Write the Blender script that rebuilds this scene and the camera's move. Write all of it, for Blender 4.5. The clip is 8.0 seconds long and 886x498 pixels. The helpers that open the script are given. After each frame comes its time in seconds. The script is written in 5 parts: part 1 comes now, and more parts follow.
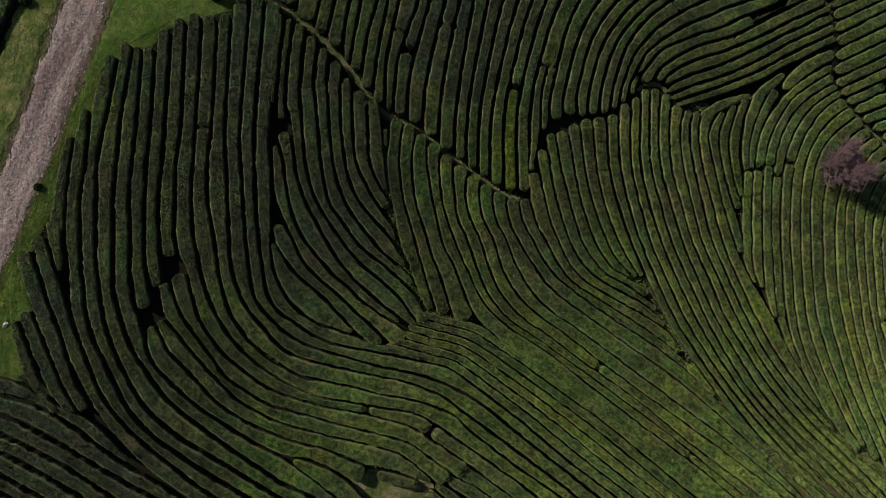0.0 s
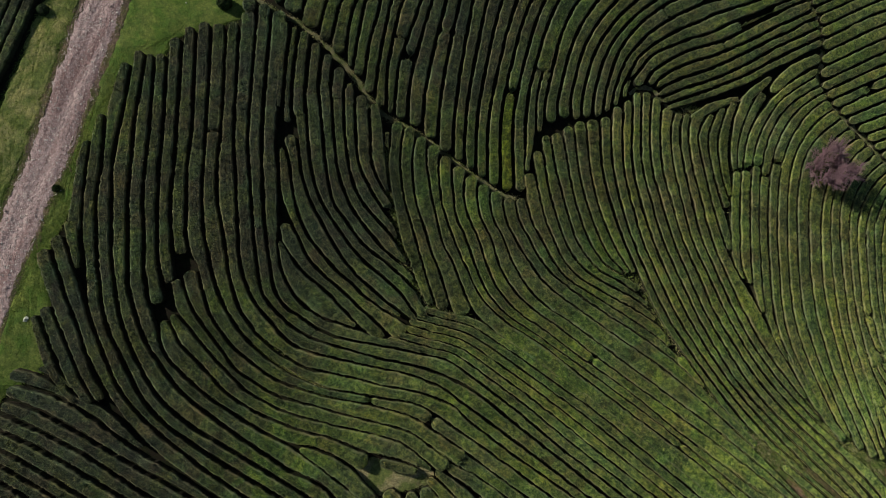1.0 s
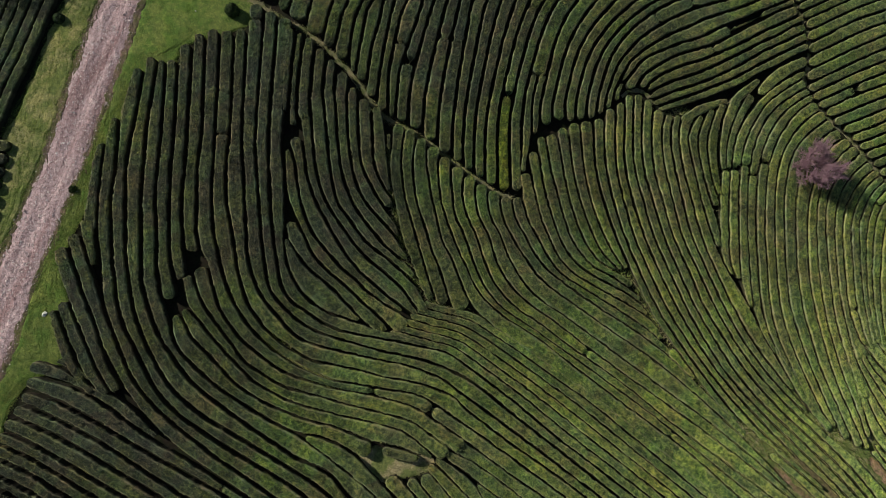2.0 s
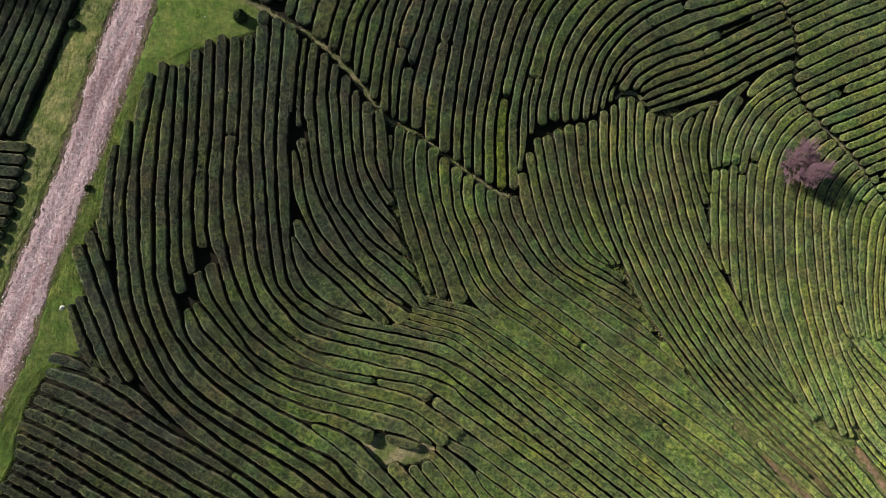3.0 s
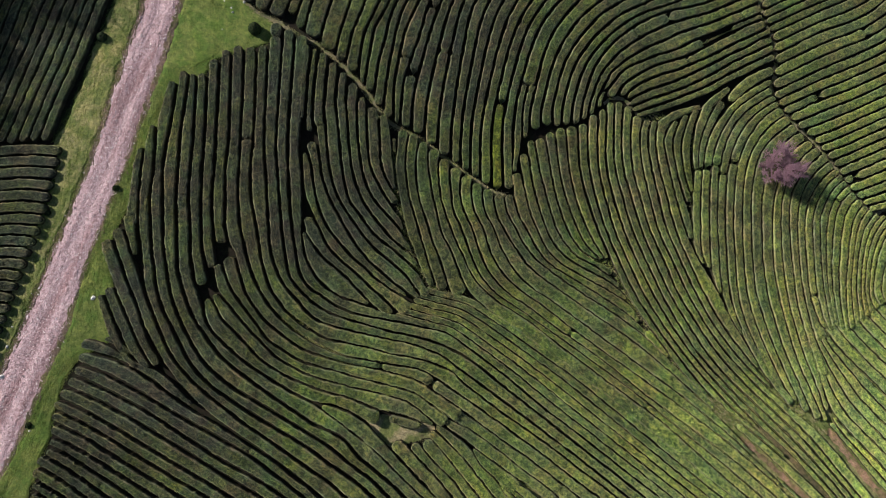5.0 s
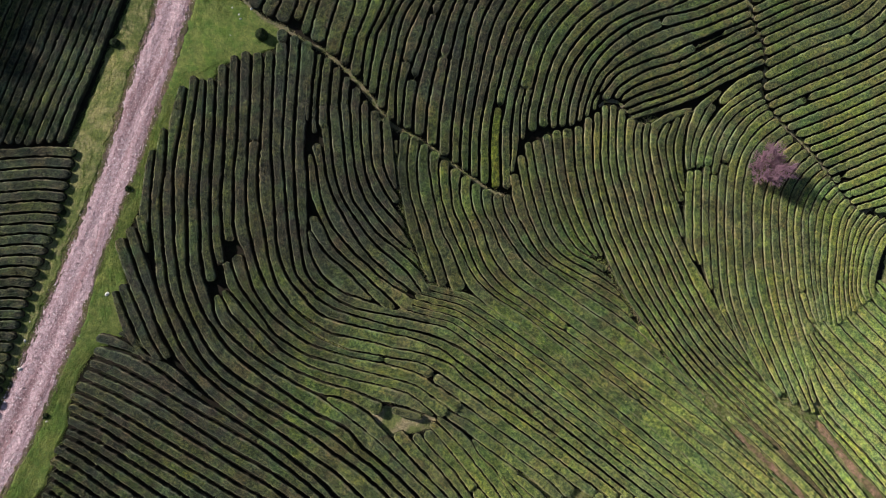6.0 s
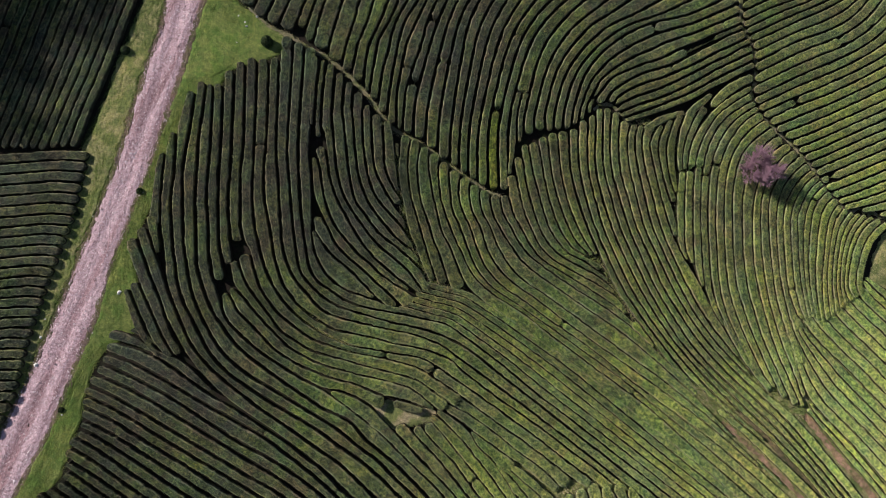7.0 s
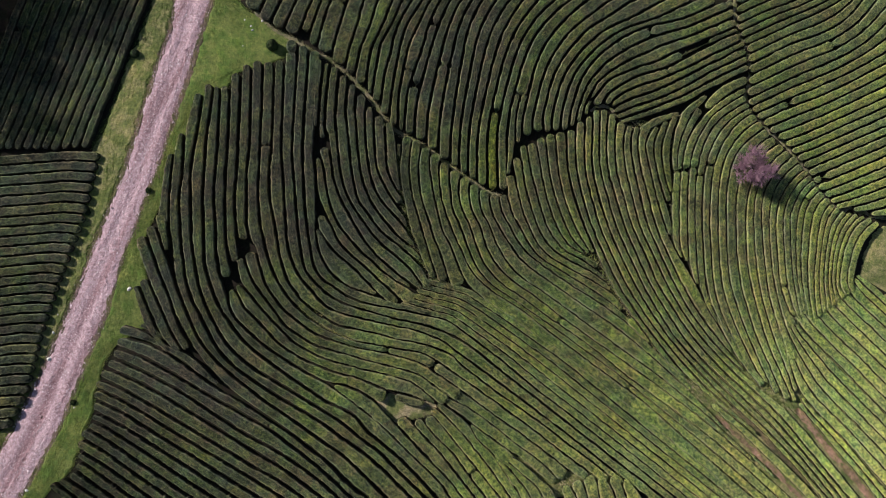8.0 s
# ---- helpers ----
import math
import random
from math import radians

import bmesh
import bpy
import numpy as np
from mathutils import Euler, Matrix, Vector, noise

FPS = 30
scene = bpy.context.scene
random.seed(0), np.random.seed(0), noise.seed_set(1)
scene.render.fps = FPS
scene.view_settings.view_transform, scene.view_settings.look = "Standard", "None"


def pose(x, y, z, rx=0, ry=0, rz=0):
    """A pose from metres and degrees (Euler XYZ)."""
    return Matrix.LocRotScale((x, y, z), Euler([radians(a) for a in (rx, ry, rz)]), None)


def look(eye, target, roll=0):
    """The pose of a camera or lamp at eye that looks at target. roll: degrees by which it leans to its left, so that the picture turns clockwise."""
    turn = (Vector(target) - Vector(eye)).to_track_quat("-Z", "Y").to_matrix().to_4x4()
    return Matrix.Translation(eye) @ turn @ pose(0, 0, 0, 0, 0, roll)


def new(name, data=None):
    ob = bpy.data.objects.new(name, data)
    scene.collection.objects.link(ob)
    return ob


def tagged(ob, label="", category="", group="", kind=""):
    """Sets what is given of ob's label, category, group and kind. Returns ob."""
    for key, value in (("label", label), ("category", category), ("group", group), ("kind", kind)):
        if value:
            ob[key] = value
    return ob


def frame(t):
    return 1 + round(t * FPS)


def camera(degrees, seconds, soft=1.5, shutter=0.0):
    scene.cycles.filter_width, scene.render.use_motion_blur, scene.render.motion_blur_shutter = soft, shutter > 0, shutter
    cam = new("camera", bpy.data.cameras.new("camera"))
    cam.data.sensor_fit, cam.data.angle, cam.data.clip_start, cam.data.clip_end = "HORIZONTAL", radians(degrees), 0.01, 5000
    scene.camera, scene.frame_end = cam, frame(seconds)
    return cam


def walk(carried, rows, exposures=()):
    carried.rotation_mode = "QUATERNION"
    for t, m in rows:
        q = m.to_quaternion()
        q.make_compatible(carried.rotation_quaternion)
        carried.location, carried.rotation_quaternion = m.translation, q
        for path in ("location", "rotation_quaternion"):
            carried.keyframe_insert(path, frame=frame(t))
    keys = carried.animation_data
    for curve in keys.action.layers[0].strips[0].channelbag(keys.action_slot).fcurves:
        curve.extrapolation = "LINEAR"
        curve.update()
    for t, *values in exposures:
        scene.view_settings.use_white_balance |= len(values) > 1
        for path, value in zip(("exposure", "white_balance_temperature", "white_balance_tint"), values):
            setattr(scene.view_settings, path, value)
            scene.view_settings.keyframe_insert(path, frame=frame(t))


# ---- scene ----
cam = camera(78.0, 8.0, soft=0.55)
PATH = [
    (0, pose(0.000, 0.000, 59.799, 3.000, -0.000, 0.000)),
    (0.5, pose(0.129, -0.207, 60.910, 2.998, 0.110, -0.005)),
    (1, pose(0.286, -0.458, 62.095, 3.097, 0.238, -0.093)),
    (1.5, pose(0.422, -0.671, 63.250, 3.129, 0.349, -0.193)),
    (3, pose(0.696, -1.361, 66.799, 3.053, 0.559, -0.281)),
    (3.5, pose(0.820, -1.515, 67.974, 2.992, 0.667, -0.296)),
    (4, pose(0.977, -1.673, 69.136, 2.947, 0.755, -0.290)),
    (4.5, pose(1.110, -1.822, 70.332, 2.913, 0.862, -0.290)),
    (6, pose(1.349, -2.321, 73.960, 2.837, 1.068, -0.306)),
    (6.5, pose(1.488, -2.429, 75.129, 2.842, 1.152, -0.409)),
    (7, pose(1.635, -2.547, 76.302, 2.843, 1.239, -0.450)),
    (7.5, pose(1.755, -2.691, 77.370, 2.833, 1.342, -0.444)),
    (8, pose(1.839, -2.852, 78.201, 2.807, 1.417, -0.411)),
]
EXPOSURES = [(0.0, -0.44, 6900, -12), (1.0, -0.09, 6850, -8), (2.0, 0.28, 6750, -2), (3.0, 0.62, 6650, 2), (4.5, 0.72, 6500, 7), (6.0, 0.69, 6370, 12), (8.0, 0.67, 6300, 15)]
walk(cam, PATH, EXPOSURES)

# ---- world and sun ----
SUN_HEIGHT = radians(29.0)
SUN_FROM = Vector((-0.85, 0.527, 0.0)).normalized()
world = bpy.data.worlds.new("sky")
scene.world = world
world.use_nodes = True
wn = world.node_tree
sky = wn.nodes.new("ShaderNodeTexSky")
sky.sky_type = "NISHITA"
sky.sun_disc = False
sky.sun_elevation = SUN_HEIGHT
sky.sun_rotation = math.atan2(SUN_FROM.x, SUN_FROM.y)
wn.nodes["Background"].inputs["Strength"].default_value = 0.06
wn.links.new(sky.outputs["Color"], wn.nodes["Background"].inputs["Color"])
sun_data = bpy.data.lights.new("sun", "SUN")
sun_data.energy = 5.0
sun_data.angle = radians(0.5)
sun_data.color = (1.0, 0.95, 0.88)
sun = new("sun", sun_data)
sun_way = SUN_FROM * math.cos(SUN_HEIGHT) + Vector((0, 0, math.sin(SUN_HEIGHT)))
sun.matrix_world = look(sun_way * 100, (0, 0, 0))


# ---- materials ----
def material(name, rough=0.8, spec=0.3):
    m = bpy.data.materials.new(name)
    m.use_nodes = True
    b = m.node_tree.nodes["Principled BSDF"]
    b.inputs["Roughness"].default_value = rough
    b.inputs["Specular IOR Level"].default_value = spec
    return m, m.node_tree.nodes, m.node_tree.links, b


def noise_node(nodes, links, scale, detail=3.0, rough=0.6):
    pos = nodes.new("ShaderNodeNewGeometry")
    n = nodes.new("ShaderNodeTexNoise")
    n.inputs["Scale"].default_value = scale
    n.inputs["Detail"].default_value = detail
    n.inputs["Roughness"].default_value = rough
    links.new(pos.outputs["Position"], n.inputs["Vector"])
    return n.outputs["Fac"]


def ramp(nodes, links, fac, *stops):
    r = nodes.new("ShaderNodeValToRGB")
    e = r.color_ramp.elements
    while len(e) < len(stops):
        e.new(0.5)
    for k, (p, c) in enumerate(stops):
        e[k].position = p
        e[k].color = (*c, 1)
    links.new(fac, r.inputs["Fac"])
    return r.outputs["Color"]


def mix(nodes, links, fac, a, b, mode="MIX"):
    m = nodes.new("ShaderNodeMix")
    m.data_type = "RGBA"
    m.blend_type = mode
    for slot, v in ((0, fac), (6, a), (7, b)):
        if isinstance(v, (int, float)):
            m.inputs[slot].default_value = v
        elif isinstance(v, tuple):
            m.inputs[slot].default_value = (*v, 1)
        else:
            links.new(v, m.inputs[slot])
    return m.outputs[2]


def bump(nodes, links, b, fac, strength, distance):
    n = nodes.new("ShaderNodeBump")
    n.inputs["Strength"].default_value = strength
    n.inputs["Distance"].default_value = distance
    links.new(fac, n.inputs["Height"])
    links.new(n.outputs["Normal"], b.inputs["Normal"])


def value_range(nodes, links, fac, lo, hi, a=0.0, b=1.0):
    n = nodes.new("ShaderNodeMapRange")
    for k, v in enumerate((lo, hi, a, b)):
        n.inputs[k + 1].default_value = v
    links.new(fac, n.inputs[0])
    return n.outputs[0]


def attribute(nodes, name):
    n = nodes.new("ShaderNodeAttribute")
    n.attribute_name = name
    return n.outputs["Fac"]


def math_node(nodes, links, kind, a, b):
    n = nodes.new("ShaderNodeMath")
    n.operation = kind
    for slot, v in ((0, a), (1, b)):
        if isinstance(v, (int, float)):
            n.inputs[slot].default_value = v
        else:
            links.new(v, n.inputs[slot])
    return n.outputs[0]


def foliage(name, old, young=None, single=False):
    """Leaves in dark, middle, pale and dry tones. Where young tones are given, old ones pass to these by a grade that
    each hedge carries, part fresh growth, part painted sunlight. single: for loose leaves, each with a tone of its own."""
    m, nodes, links, b = material(name, 0.6 if single else 0.75, 0.22 if single else 0.12)
    fine = noise_node(nodes, links, 6.0, 5.0, 0.75)
    leaf = noise_node(nodes, links, 22.0, 2.0, 0.6)
    clump = noise_node(nodes, links, 2.3, 3.0, 0.7)
    patch = noise_node(nodes, links, 0.35, 4.0, 0.65)
    spots = noise_node(nodes, links, 0.10, 4.0, 0.65)
    info = nodes.new("ShaderNodeObjectInfo")
    share = None
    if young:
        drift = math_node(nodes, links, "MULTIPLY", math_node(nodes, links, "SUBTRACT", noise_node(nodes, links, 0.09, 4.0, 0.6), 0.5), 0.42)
        share = value_range(nodes, links, math_node(nodes, links, "ADD", attribute(nodes, "youth_and_light"), drift), 0.0, 1.0)

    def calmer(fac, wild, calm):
        """The share of a tint, weaker where the young tones take over."""
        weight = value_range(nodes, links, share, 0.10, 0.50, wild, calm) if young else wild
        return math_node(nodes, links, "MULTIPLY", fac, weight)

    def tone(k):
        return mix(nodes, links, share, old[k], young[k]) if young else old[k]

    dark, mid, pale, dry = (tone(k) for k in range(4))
    col = mix(nodes, links, value_range(nodes, links, fine, 0.34, 0.52), dark, mid)
    col = mix(nodes, links, value_range(nodes, links, fine, 0.52, 0.68), col, pale)
    col = mix(nodes, links, value_range(nodes, links, leaf, 0.45, 0.70, 0.0, 0.6), col, pale)
    col = mix(nodes, links, 0.9, col, ramp(nodes, links, clump, (0.35, (0.38, 0.44, 0.48)), (0.48, (0.90, 0.94, 0.93)), (0.60, (1.82, 1.70, 1.42))), "MULTIPLY")
    brown = mix(nodes, links, value_range(nodes, links, leaf, 0.35, 0.65), dark, dry)
    col = mix(nodes, links, calmer(value_range(nodes, links, patch, 0.48, 0.68), 0.55, 0.12), col, brown)
    lush = mix(nodes, links, 1.0, col, (1.02, 1.26, 0.74), "MULTIPLY")
    col = mix(nodes, links, calmer(value_range(nodes, links, spots, 0.47, 0.62), 0.75, 0.4), col, lush)
    if young:
        # streaks of fresh, dark and dry growth that run along the rows
        place = nodes.new("ShaderNodeCombineXYZ")
        links.new(attribute(nodes, "along"), place.inputs[0])
        links.new(math_node(nodes, links, "MULTIPLY", attribute(nodes, "across"), 1.6), place.inputs[1])
        links.new(math_node(nodes, links, "MULTIPLY", info.outputs["Random"], 90.0), place.inputs[2])

        def streak(length, detail):
            size = nodes.new("ShaderNodeMapping")
            size.inputs["Scale"].default_value = (1.0 / length, 1.0, 1.0)
            links.new(place.outputs[0], size.inputs["Vector"])
            n = nodes.new("ShaderNodeTexNoise")
            n.inputs["Scale"].default_value = 0.9
            n.inputs["Detail"].default_value = detail
            n.inputs["Roughness"].default_value = 0.65
            links.new(size.outputs["Vector"], n.inputs["Vector"])
            return n.outputs["Fac"]

        long_marks = ramp(nodes, links, streak(5.0, 3.0), (0.34, (0.66, 0.74, 0.76)), (0.50, (1.0, 1.0, 1.0)), (0.64, (1.36, 1.24, 1.04)))
        col = mix(nodes, links, 0.85, col, long_marks, "MULTIPLY")
        short_marks = ramp(nodes, links, streak(1.1, 4.0), (0.34, (0.74, 0.80, 0.80)), (0.50, (1.0, 1.0, 1.0)), (0.66, (1.30, 1.20, 1.05)))
        col = mix(nodes, links, 0.8, col, short_marks, "MULTIPLY")
        # sunlit edge painted along the trimmed shoulders, in cut-twig and leaf-back tones
        edge = math_node(nodes, links, "ABSOLUTE", attribute(nodes, "across"), 0.0)
        sunlit_rim = math_node(nodes, links, "MULTIPLY", value_range(nodes, links, edge, 0.66, 0.92, 0.0, 1.0), value_range(nodes, links, streak(0.7, 4.0), 0.38, 0.60, 0.10, 0.90))
        col = mix(nodes, links, sunlit_rim, col, mix(nodes, links, share, (0.195, 0.182, 0.112), (0.44, 0.42, 0.19)))
        # below the leaves the sides turn stem brown, with the gap's shade painted in
        shaded_stems = ramp(nodes, links, fine, (0.35, (0.016, 0.013, 0.010)), (0.65, (0.042, 0.034, 0.025)))
        col = mix(nodes, links, value_range(nodes, links, attribute(nodes, "rise"), 0.66, 0.88, 0.92, 0.0), col, shaded_stems)
    # every plant has a tone of its own
    plant = nodes.new("ShaderNodeTexVoronoi")
    plant.feature = "SMOOTH_F1"
    plant.inputs["Scale"].default_value = 0.75
    plant.inputs["Smoothness"].default_value = 0.35
    seat = nodes.new("ShaderNodeNewGeometry")
    links.new(seat.outputs["Position"], plant.inputs["Vector"])
    split = nodes.new("ShaderNodeSeparateColor")
    links.new(plant.outputs["Color"], split.inputs["Color"])
    bright = ramp(nodes, links, split.outputs["Red"], (0.15, (0.68, 0.68, 0.70)), (0.5, (1.0, 1.0, 1.0)), (0.85, (1.34, 1.34, 1.24)))
    cast = ramp(nodes, links, split.outputs["Green"], (0.12, (1.06, 0.90, 0.94)), (0.35, (1.0, 1.0, 1.0)), (0.62, (0.86, 1.06, 0.98)), (0.9, (1.07, 1.09, 0.78)))
    col = mix(nodes, links, calmer(1.0, 0.75, 0.35), col, mix(nodes, links, 1.0, bright, cast, "MULTIPLY"), "MULTIPLY")
    hue = noise_node(nodes, links, 0.17, 4.0, 0.6)
    col = mix(nodes, links, 1.0, col, ramp(nodes, links, hue, (0.36, (1.05, 0.99, 0.98)), (0.5, (1.0, 1.0, 1.0)), (0.62, (0.90, 1.01, 1.08))), "MULTIPLY")
    col = mix(nodes, links, 1.0, col, ramp(nodes, links, info.outputs["Random"], (0.0, (0.80, 0.83, 0.86)), (0.5, (1, 1, 1)), (1.0, (1.18, 1.12, 0.92))), "MULTIPLY")
    if single:
        isl = nodes.new("ShaderNodeNewGeometry")
        each = ramp(nodes, links, isl.outputs["Random Per Island"], (0.0, (0.42, 0.42, 0.42)), (0.5, (0.88, 0.88, 0.88)), (0.88, (1.30, 1.30, 1.22)), (1.0, (1.60, 1.58, 1.42)))
        col = mix(nodes, links, calmer(1.0, 0.80, 0.28), col, each, "MULTIPLY")
    links.new(col, b.inputs["Base Color"])
    if not single:
        bump(nodes, links, b, fine, 1.0, 0.2)
    return m


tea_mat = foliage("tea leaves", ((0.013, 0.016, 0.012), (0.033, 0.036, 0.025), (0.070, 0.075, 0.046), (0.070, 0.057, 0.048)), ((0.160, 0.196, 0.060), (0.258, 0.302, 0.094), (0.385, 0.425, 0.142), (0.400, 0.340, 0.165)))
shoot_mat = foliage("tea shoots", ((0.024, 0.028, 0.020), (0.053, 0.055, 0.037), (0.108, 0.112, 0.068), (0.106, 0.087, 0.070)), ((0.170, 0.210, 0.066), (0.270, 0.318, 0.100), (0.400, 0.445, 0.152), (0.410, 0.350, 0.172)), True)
yellow_mat = foliage("yellowing tea leaves", ((0.026, 0.030, 0.012), (0.060, 0.066, 0.018), (0.120, 0.122, 0.030), (0.080, 0.070, 0.034)))
yellow_shoot_mat = foliage("yellowing tea shoots", ((0.040, 0.046, 0.016), (0.090, 0.098, 0.026), (0.170, 0.172, 0.045), (0.100, 0.090, 0.045)), None, True)
bush_mat = foliage("bush leaves", ((0.012, 0.018, 0.010), (0.022, 0.034, 0.014), (0.045, 0.060, 0.022), (0.04, 0.035, 0.02)))


def earth(name, low, mid, high, weeds=None, scale=1.0):
    m, nodes, links, b = material(name, 0.95, 0.1)
    coarse = noise_node(nodes, links, 0.9 * scale, 5.0, 0.65)
    fine = noise_node(nodes, links, 14.0 * scale, 4.0, 0.7)
    col = ramp(nodes, links, fine, (0.3, low), (0.5, mid), (0.72, high))
    if weeds:
        green = ramp(nodes, links, fine, (0.3, (weeds[0] * 0.55, weeds[1] * 0.55, weeds[2] * 0.55)), (0.7, weeds))
        col = mix(nodes, links, value_range(nodes, links, coarse, 0.43, 0.57), col, green)
    broad = noise_node(nodes, links, 0.22 * scale, 4.0, 0.7)
    col = mix(nodes, links, 0.9, col, ramp(nodes, links, broad, (0.34, (0.70, 0.74, 0.74)), (0.5, (1.0, 1.0, 1.0)), (0.66, (1.28, 1.22, 1.10))), "MULTIPLY")
    tuft = noise_node(nodes, links, 2.4, 4.0, 0.75)
    col = mix(nodes, links, 0.9, col, ramp(nodes, links, tuft, (0.36, (0.64, 0.68, 0.68)), (0.5, (1.0, 1.0, 1.0)), (0.64, (1.36, 1.32, 1.22))), "MULTIPLY")
    links.new(col, b.inputs["Base Color"])
    bump(nodes, links, b, fine, 0.9, 0.09)
    return m


# dark soil, lowered further so its colour carries the shade of the row gaps
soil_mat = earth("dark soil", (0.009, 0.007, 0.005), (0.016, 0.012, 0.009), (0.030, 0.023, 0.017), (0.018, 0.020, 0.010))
grass_mat = earth("verge grass", (0.088, 0.110, 0.030), (0.132, 0.158, 0.043), (0.215, 0.230, 0.078), (0.098, 0.158, 0.034), 0.6)
dry_verge_mat = earth("drying verge grass", (0.140, 0.128, 0.052), (0.225, 0.205, 0.090), (0.335, 0.295, 0.155), (0.142, 0.168, 0.055), 0.6)
blade_mat = earth("grass blades", (0.115, 0.140, 0.036), (0.165, 0.190, 0.050), (0.24, 0.24, 0.095), (0.130, 0.185, 0.043), 0.4)
dry_mat = earth("dry grass", (0.080, 0.060, 0.034), (0.15, 0.115, 0.066), (0.27, 0.215, 0.13), (0.11, 0.105, 0.045), 1.6)
bare_mat = earth("bare reddish earth", (0.19, 0.110, 0.075), (0.32, 0.190, 0.135), (0.46, 0.300, 0.225), (0.24, 0.17, 0.095), 0.8)
path_mat = earth("trodden earth", (0.10, 0.084, 0.056), (0.19, 0.162, 0.108), (0.34, 0.295, 0.205), (0.13, 0.14, 0.055), 1.2)
straw_mat = earth("pale dry grass", (0.17, 0.135, 0.076), (0.32, 0.262, 0.152), (0.50, 0.420, 0.270), (0.19, 0.215, 0.078), 0.55)
edge_mat = earth("worn road edge", (0.062, 0.040, 0.034), (0.125, 0.082, 0.070), (0.25, 0.180, 0.155), (0.105, 0.095, 0.045), 0.9)


def gravel_bed(name, low, mid, high):
    """Gravel in long streaks where wheels have passed."""
    m, nodes, links, b = material(name, 0.95, 0.1)
    fine = noise_node(nodes, links, 9.0, 5.0, 0.8)
    col = ramp(nodes, links, fine, (0.32, low), (0.5, mid), (0.68, high))
    lumps = noise_node(nodes, links, 3.2, 3.0, 0.75)
    col = mix(nodes, links, 1.0, col, ramp(nodes, links, lumps, (0.34, (0.60, 0.56, 0.57)), (0.5, (1.0, 1.0, 1.0)), (0.64, (1.34, 1.36, 1.36))), "MULTIPLY")
    pos = nodes.new("ShaderNodeNewGeometry")
    turn = nodes.new("ShaderNodeMapping")
    turn.vector_type = "TEXTURE"
    turn.inputs["Rotation"].default_value = (0, 0, radians(-19.5))
    turn.inputs["Scale"].default_value = (0.9, 14.0, 50.0)
    links.new(pos.outputs["Position"], turn.inputs["Vector"])
    streak = nodes.new("ShaderNodeTexNoise")
    streak.inputs["Scale"].default_value = 1.0
    streak.inputs["Detail"].default_value = 4.0
    links.new(turn.outputs["Vector"], streak.inputs["Vector"])
    col = mix(nodes, links, 1.0, col, ramp(nodes, links, streak.outputs["Fac"], (0.36, (0.66, 0.58, 0.58)), (0.5, (1.0, 0.98, 0.99)), (0.64, (1.18, 1.20, 1.20))), "MULTIPLY")
    links.new(col, b.inputs["Base Color"])
    bump(nodes, links, b, fine, 1.0, 0.08)
    return m


gravel_mat = gravel_bed("gravel bed", (0.14, 0.086, 0.090), (0.365, 0.247, 0.258), (0.68, 0.51, 0.525))


def stone_material(name, a, b_, c):
    m, nodes, links, b = material(name, 0.85, 0.3)
    isl = nodes.new("ShaderNodeNewGeometry")
    fine = noise_node(nodes, links, 25.0)
    col = ramp(nodes, links, isl.outputs["Random Per Island"], (0.0, a), (0.45, b_), (0.8, c), (1.0, (min(c[0] * 1.15, 0.9), min(c[1] * 1.15, 0.9), min(c[2] * 1.15, 0.9))))
    col = mix(nodes, links, 0.35, col, ramp(nodes, links, fine, (0.3, (0.4, 0.4, 0.4)), (0.7, (1, 1, 1))), "MULTIPLY")
    links.new(col, b.inputs["Base Color"])
    return m


gravel_stone_mat = stone_material("gravel stones", (0.22, 0.150, 0.155), (0.44, 0.32, 0.33), (0.80, 0.69, 0.69))
rock_mat = stone_material("pale rock", (0.30, 0.29, 0.26), (0.40, 0.38, 0.35), (0.52, 0.50, 0.46))


def bark(name, a, b_):
    m, nodes, links, b = material(name, 0.9, 0.1)
    links.new(ramp(nodes, links, noise_node(nodes, links, 18.0, 4.0), (0.35, a), (0.7, b_)), b.inputs["Base Color"])
    return m


bark_mat = bark("grey bark", (0.075, 0.062, 0.055), (0.17, 0.145, 0.13))
twig_mat = bark("mauve twigs", (0.17, 0.092, 0.115), (0.40, 0.245, 0.300))
dark_twig_mat = bark("dark twigs", (0.045, 0.032, 0.030), (0.10, 0.070, 0.065))


# ---- land ----
def height(x, y):
    """The lie of the land: a slope that falls gently to the east and north."""
    u = 95 * np.tanh(np.asarray(x, float) / 1.15 / 95) / 30
    v = 80 * np.tanh(np.asarray(y, float) / 1.15 / 80) / 20
    return 1.15 * (5.27 - 3.82 * u - 1.43 * v - 0.56 * u * u + 0.5 * u * v + 0.1 * v * v)


def mesh_object(name, verts, faces, mat, parent=None, smooth=True):
    me = bpy.data.meshes.new(name)
    me.from_pydata([tuple(v) for v in verts], [], faces)
    if smooth:
        me.polygons.foreach_set("use_smooth", [True] * len(me.polygons))
    me.materials.append(mat)
    me.update()
    ob = new(name, me)
    if parent:
        ob.parent = parent
    return ob


def leaf_mesh(name, corners, mat, parent):
    """Many loose triangles as one part."""
    c = len(corners)
    me = bpy.data.meshes.new(name)
    me.vertices.add(c * 3)
    me.vertices.foreach_set("co", corners.astype(np.float32).ravel())
    me.loops.add(c * 3)
    me.loops.foreach_set("vertex_index", np.arange(c * 3, dtype=np.int32))
    me.polygons.add(c)
    me.polygons.foreach_set("loop_start", np.arange(0, c * 3, 3, dtype=np.int32))
    me.materials.append(mat)
    me.update(calc_edges=True)
    ob = new(name, me)
    ob.parent = parent
    return tagged(ob, kind="stuff")


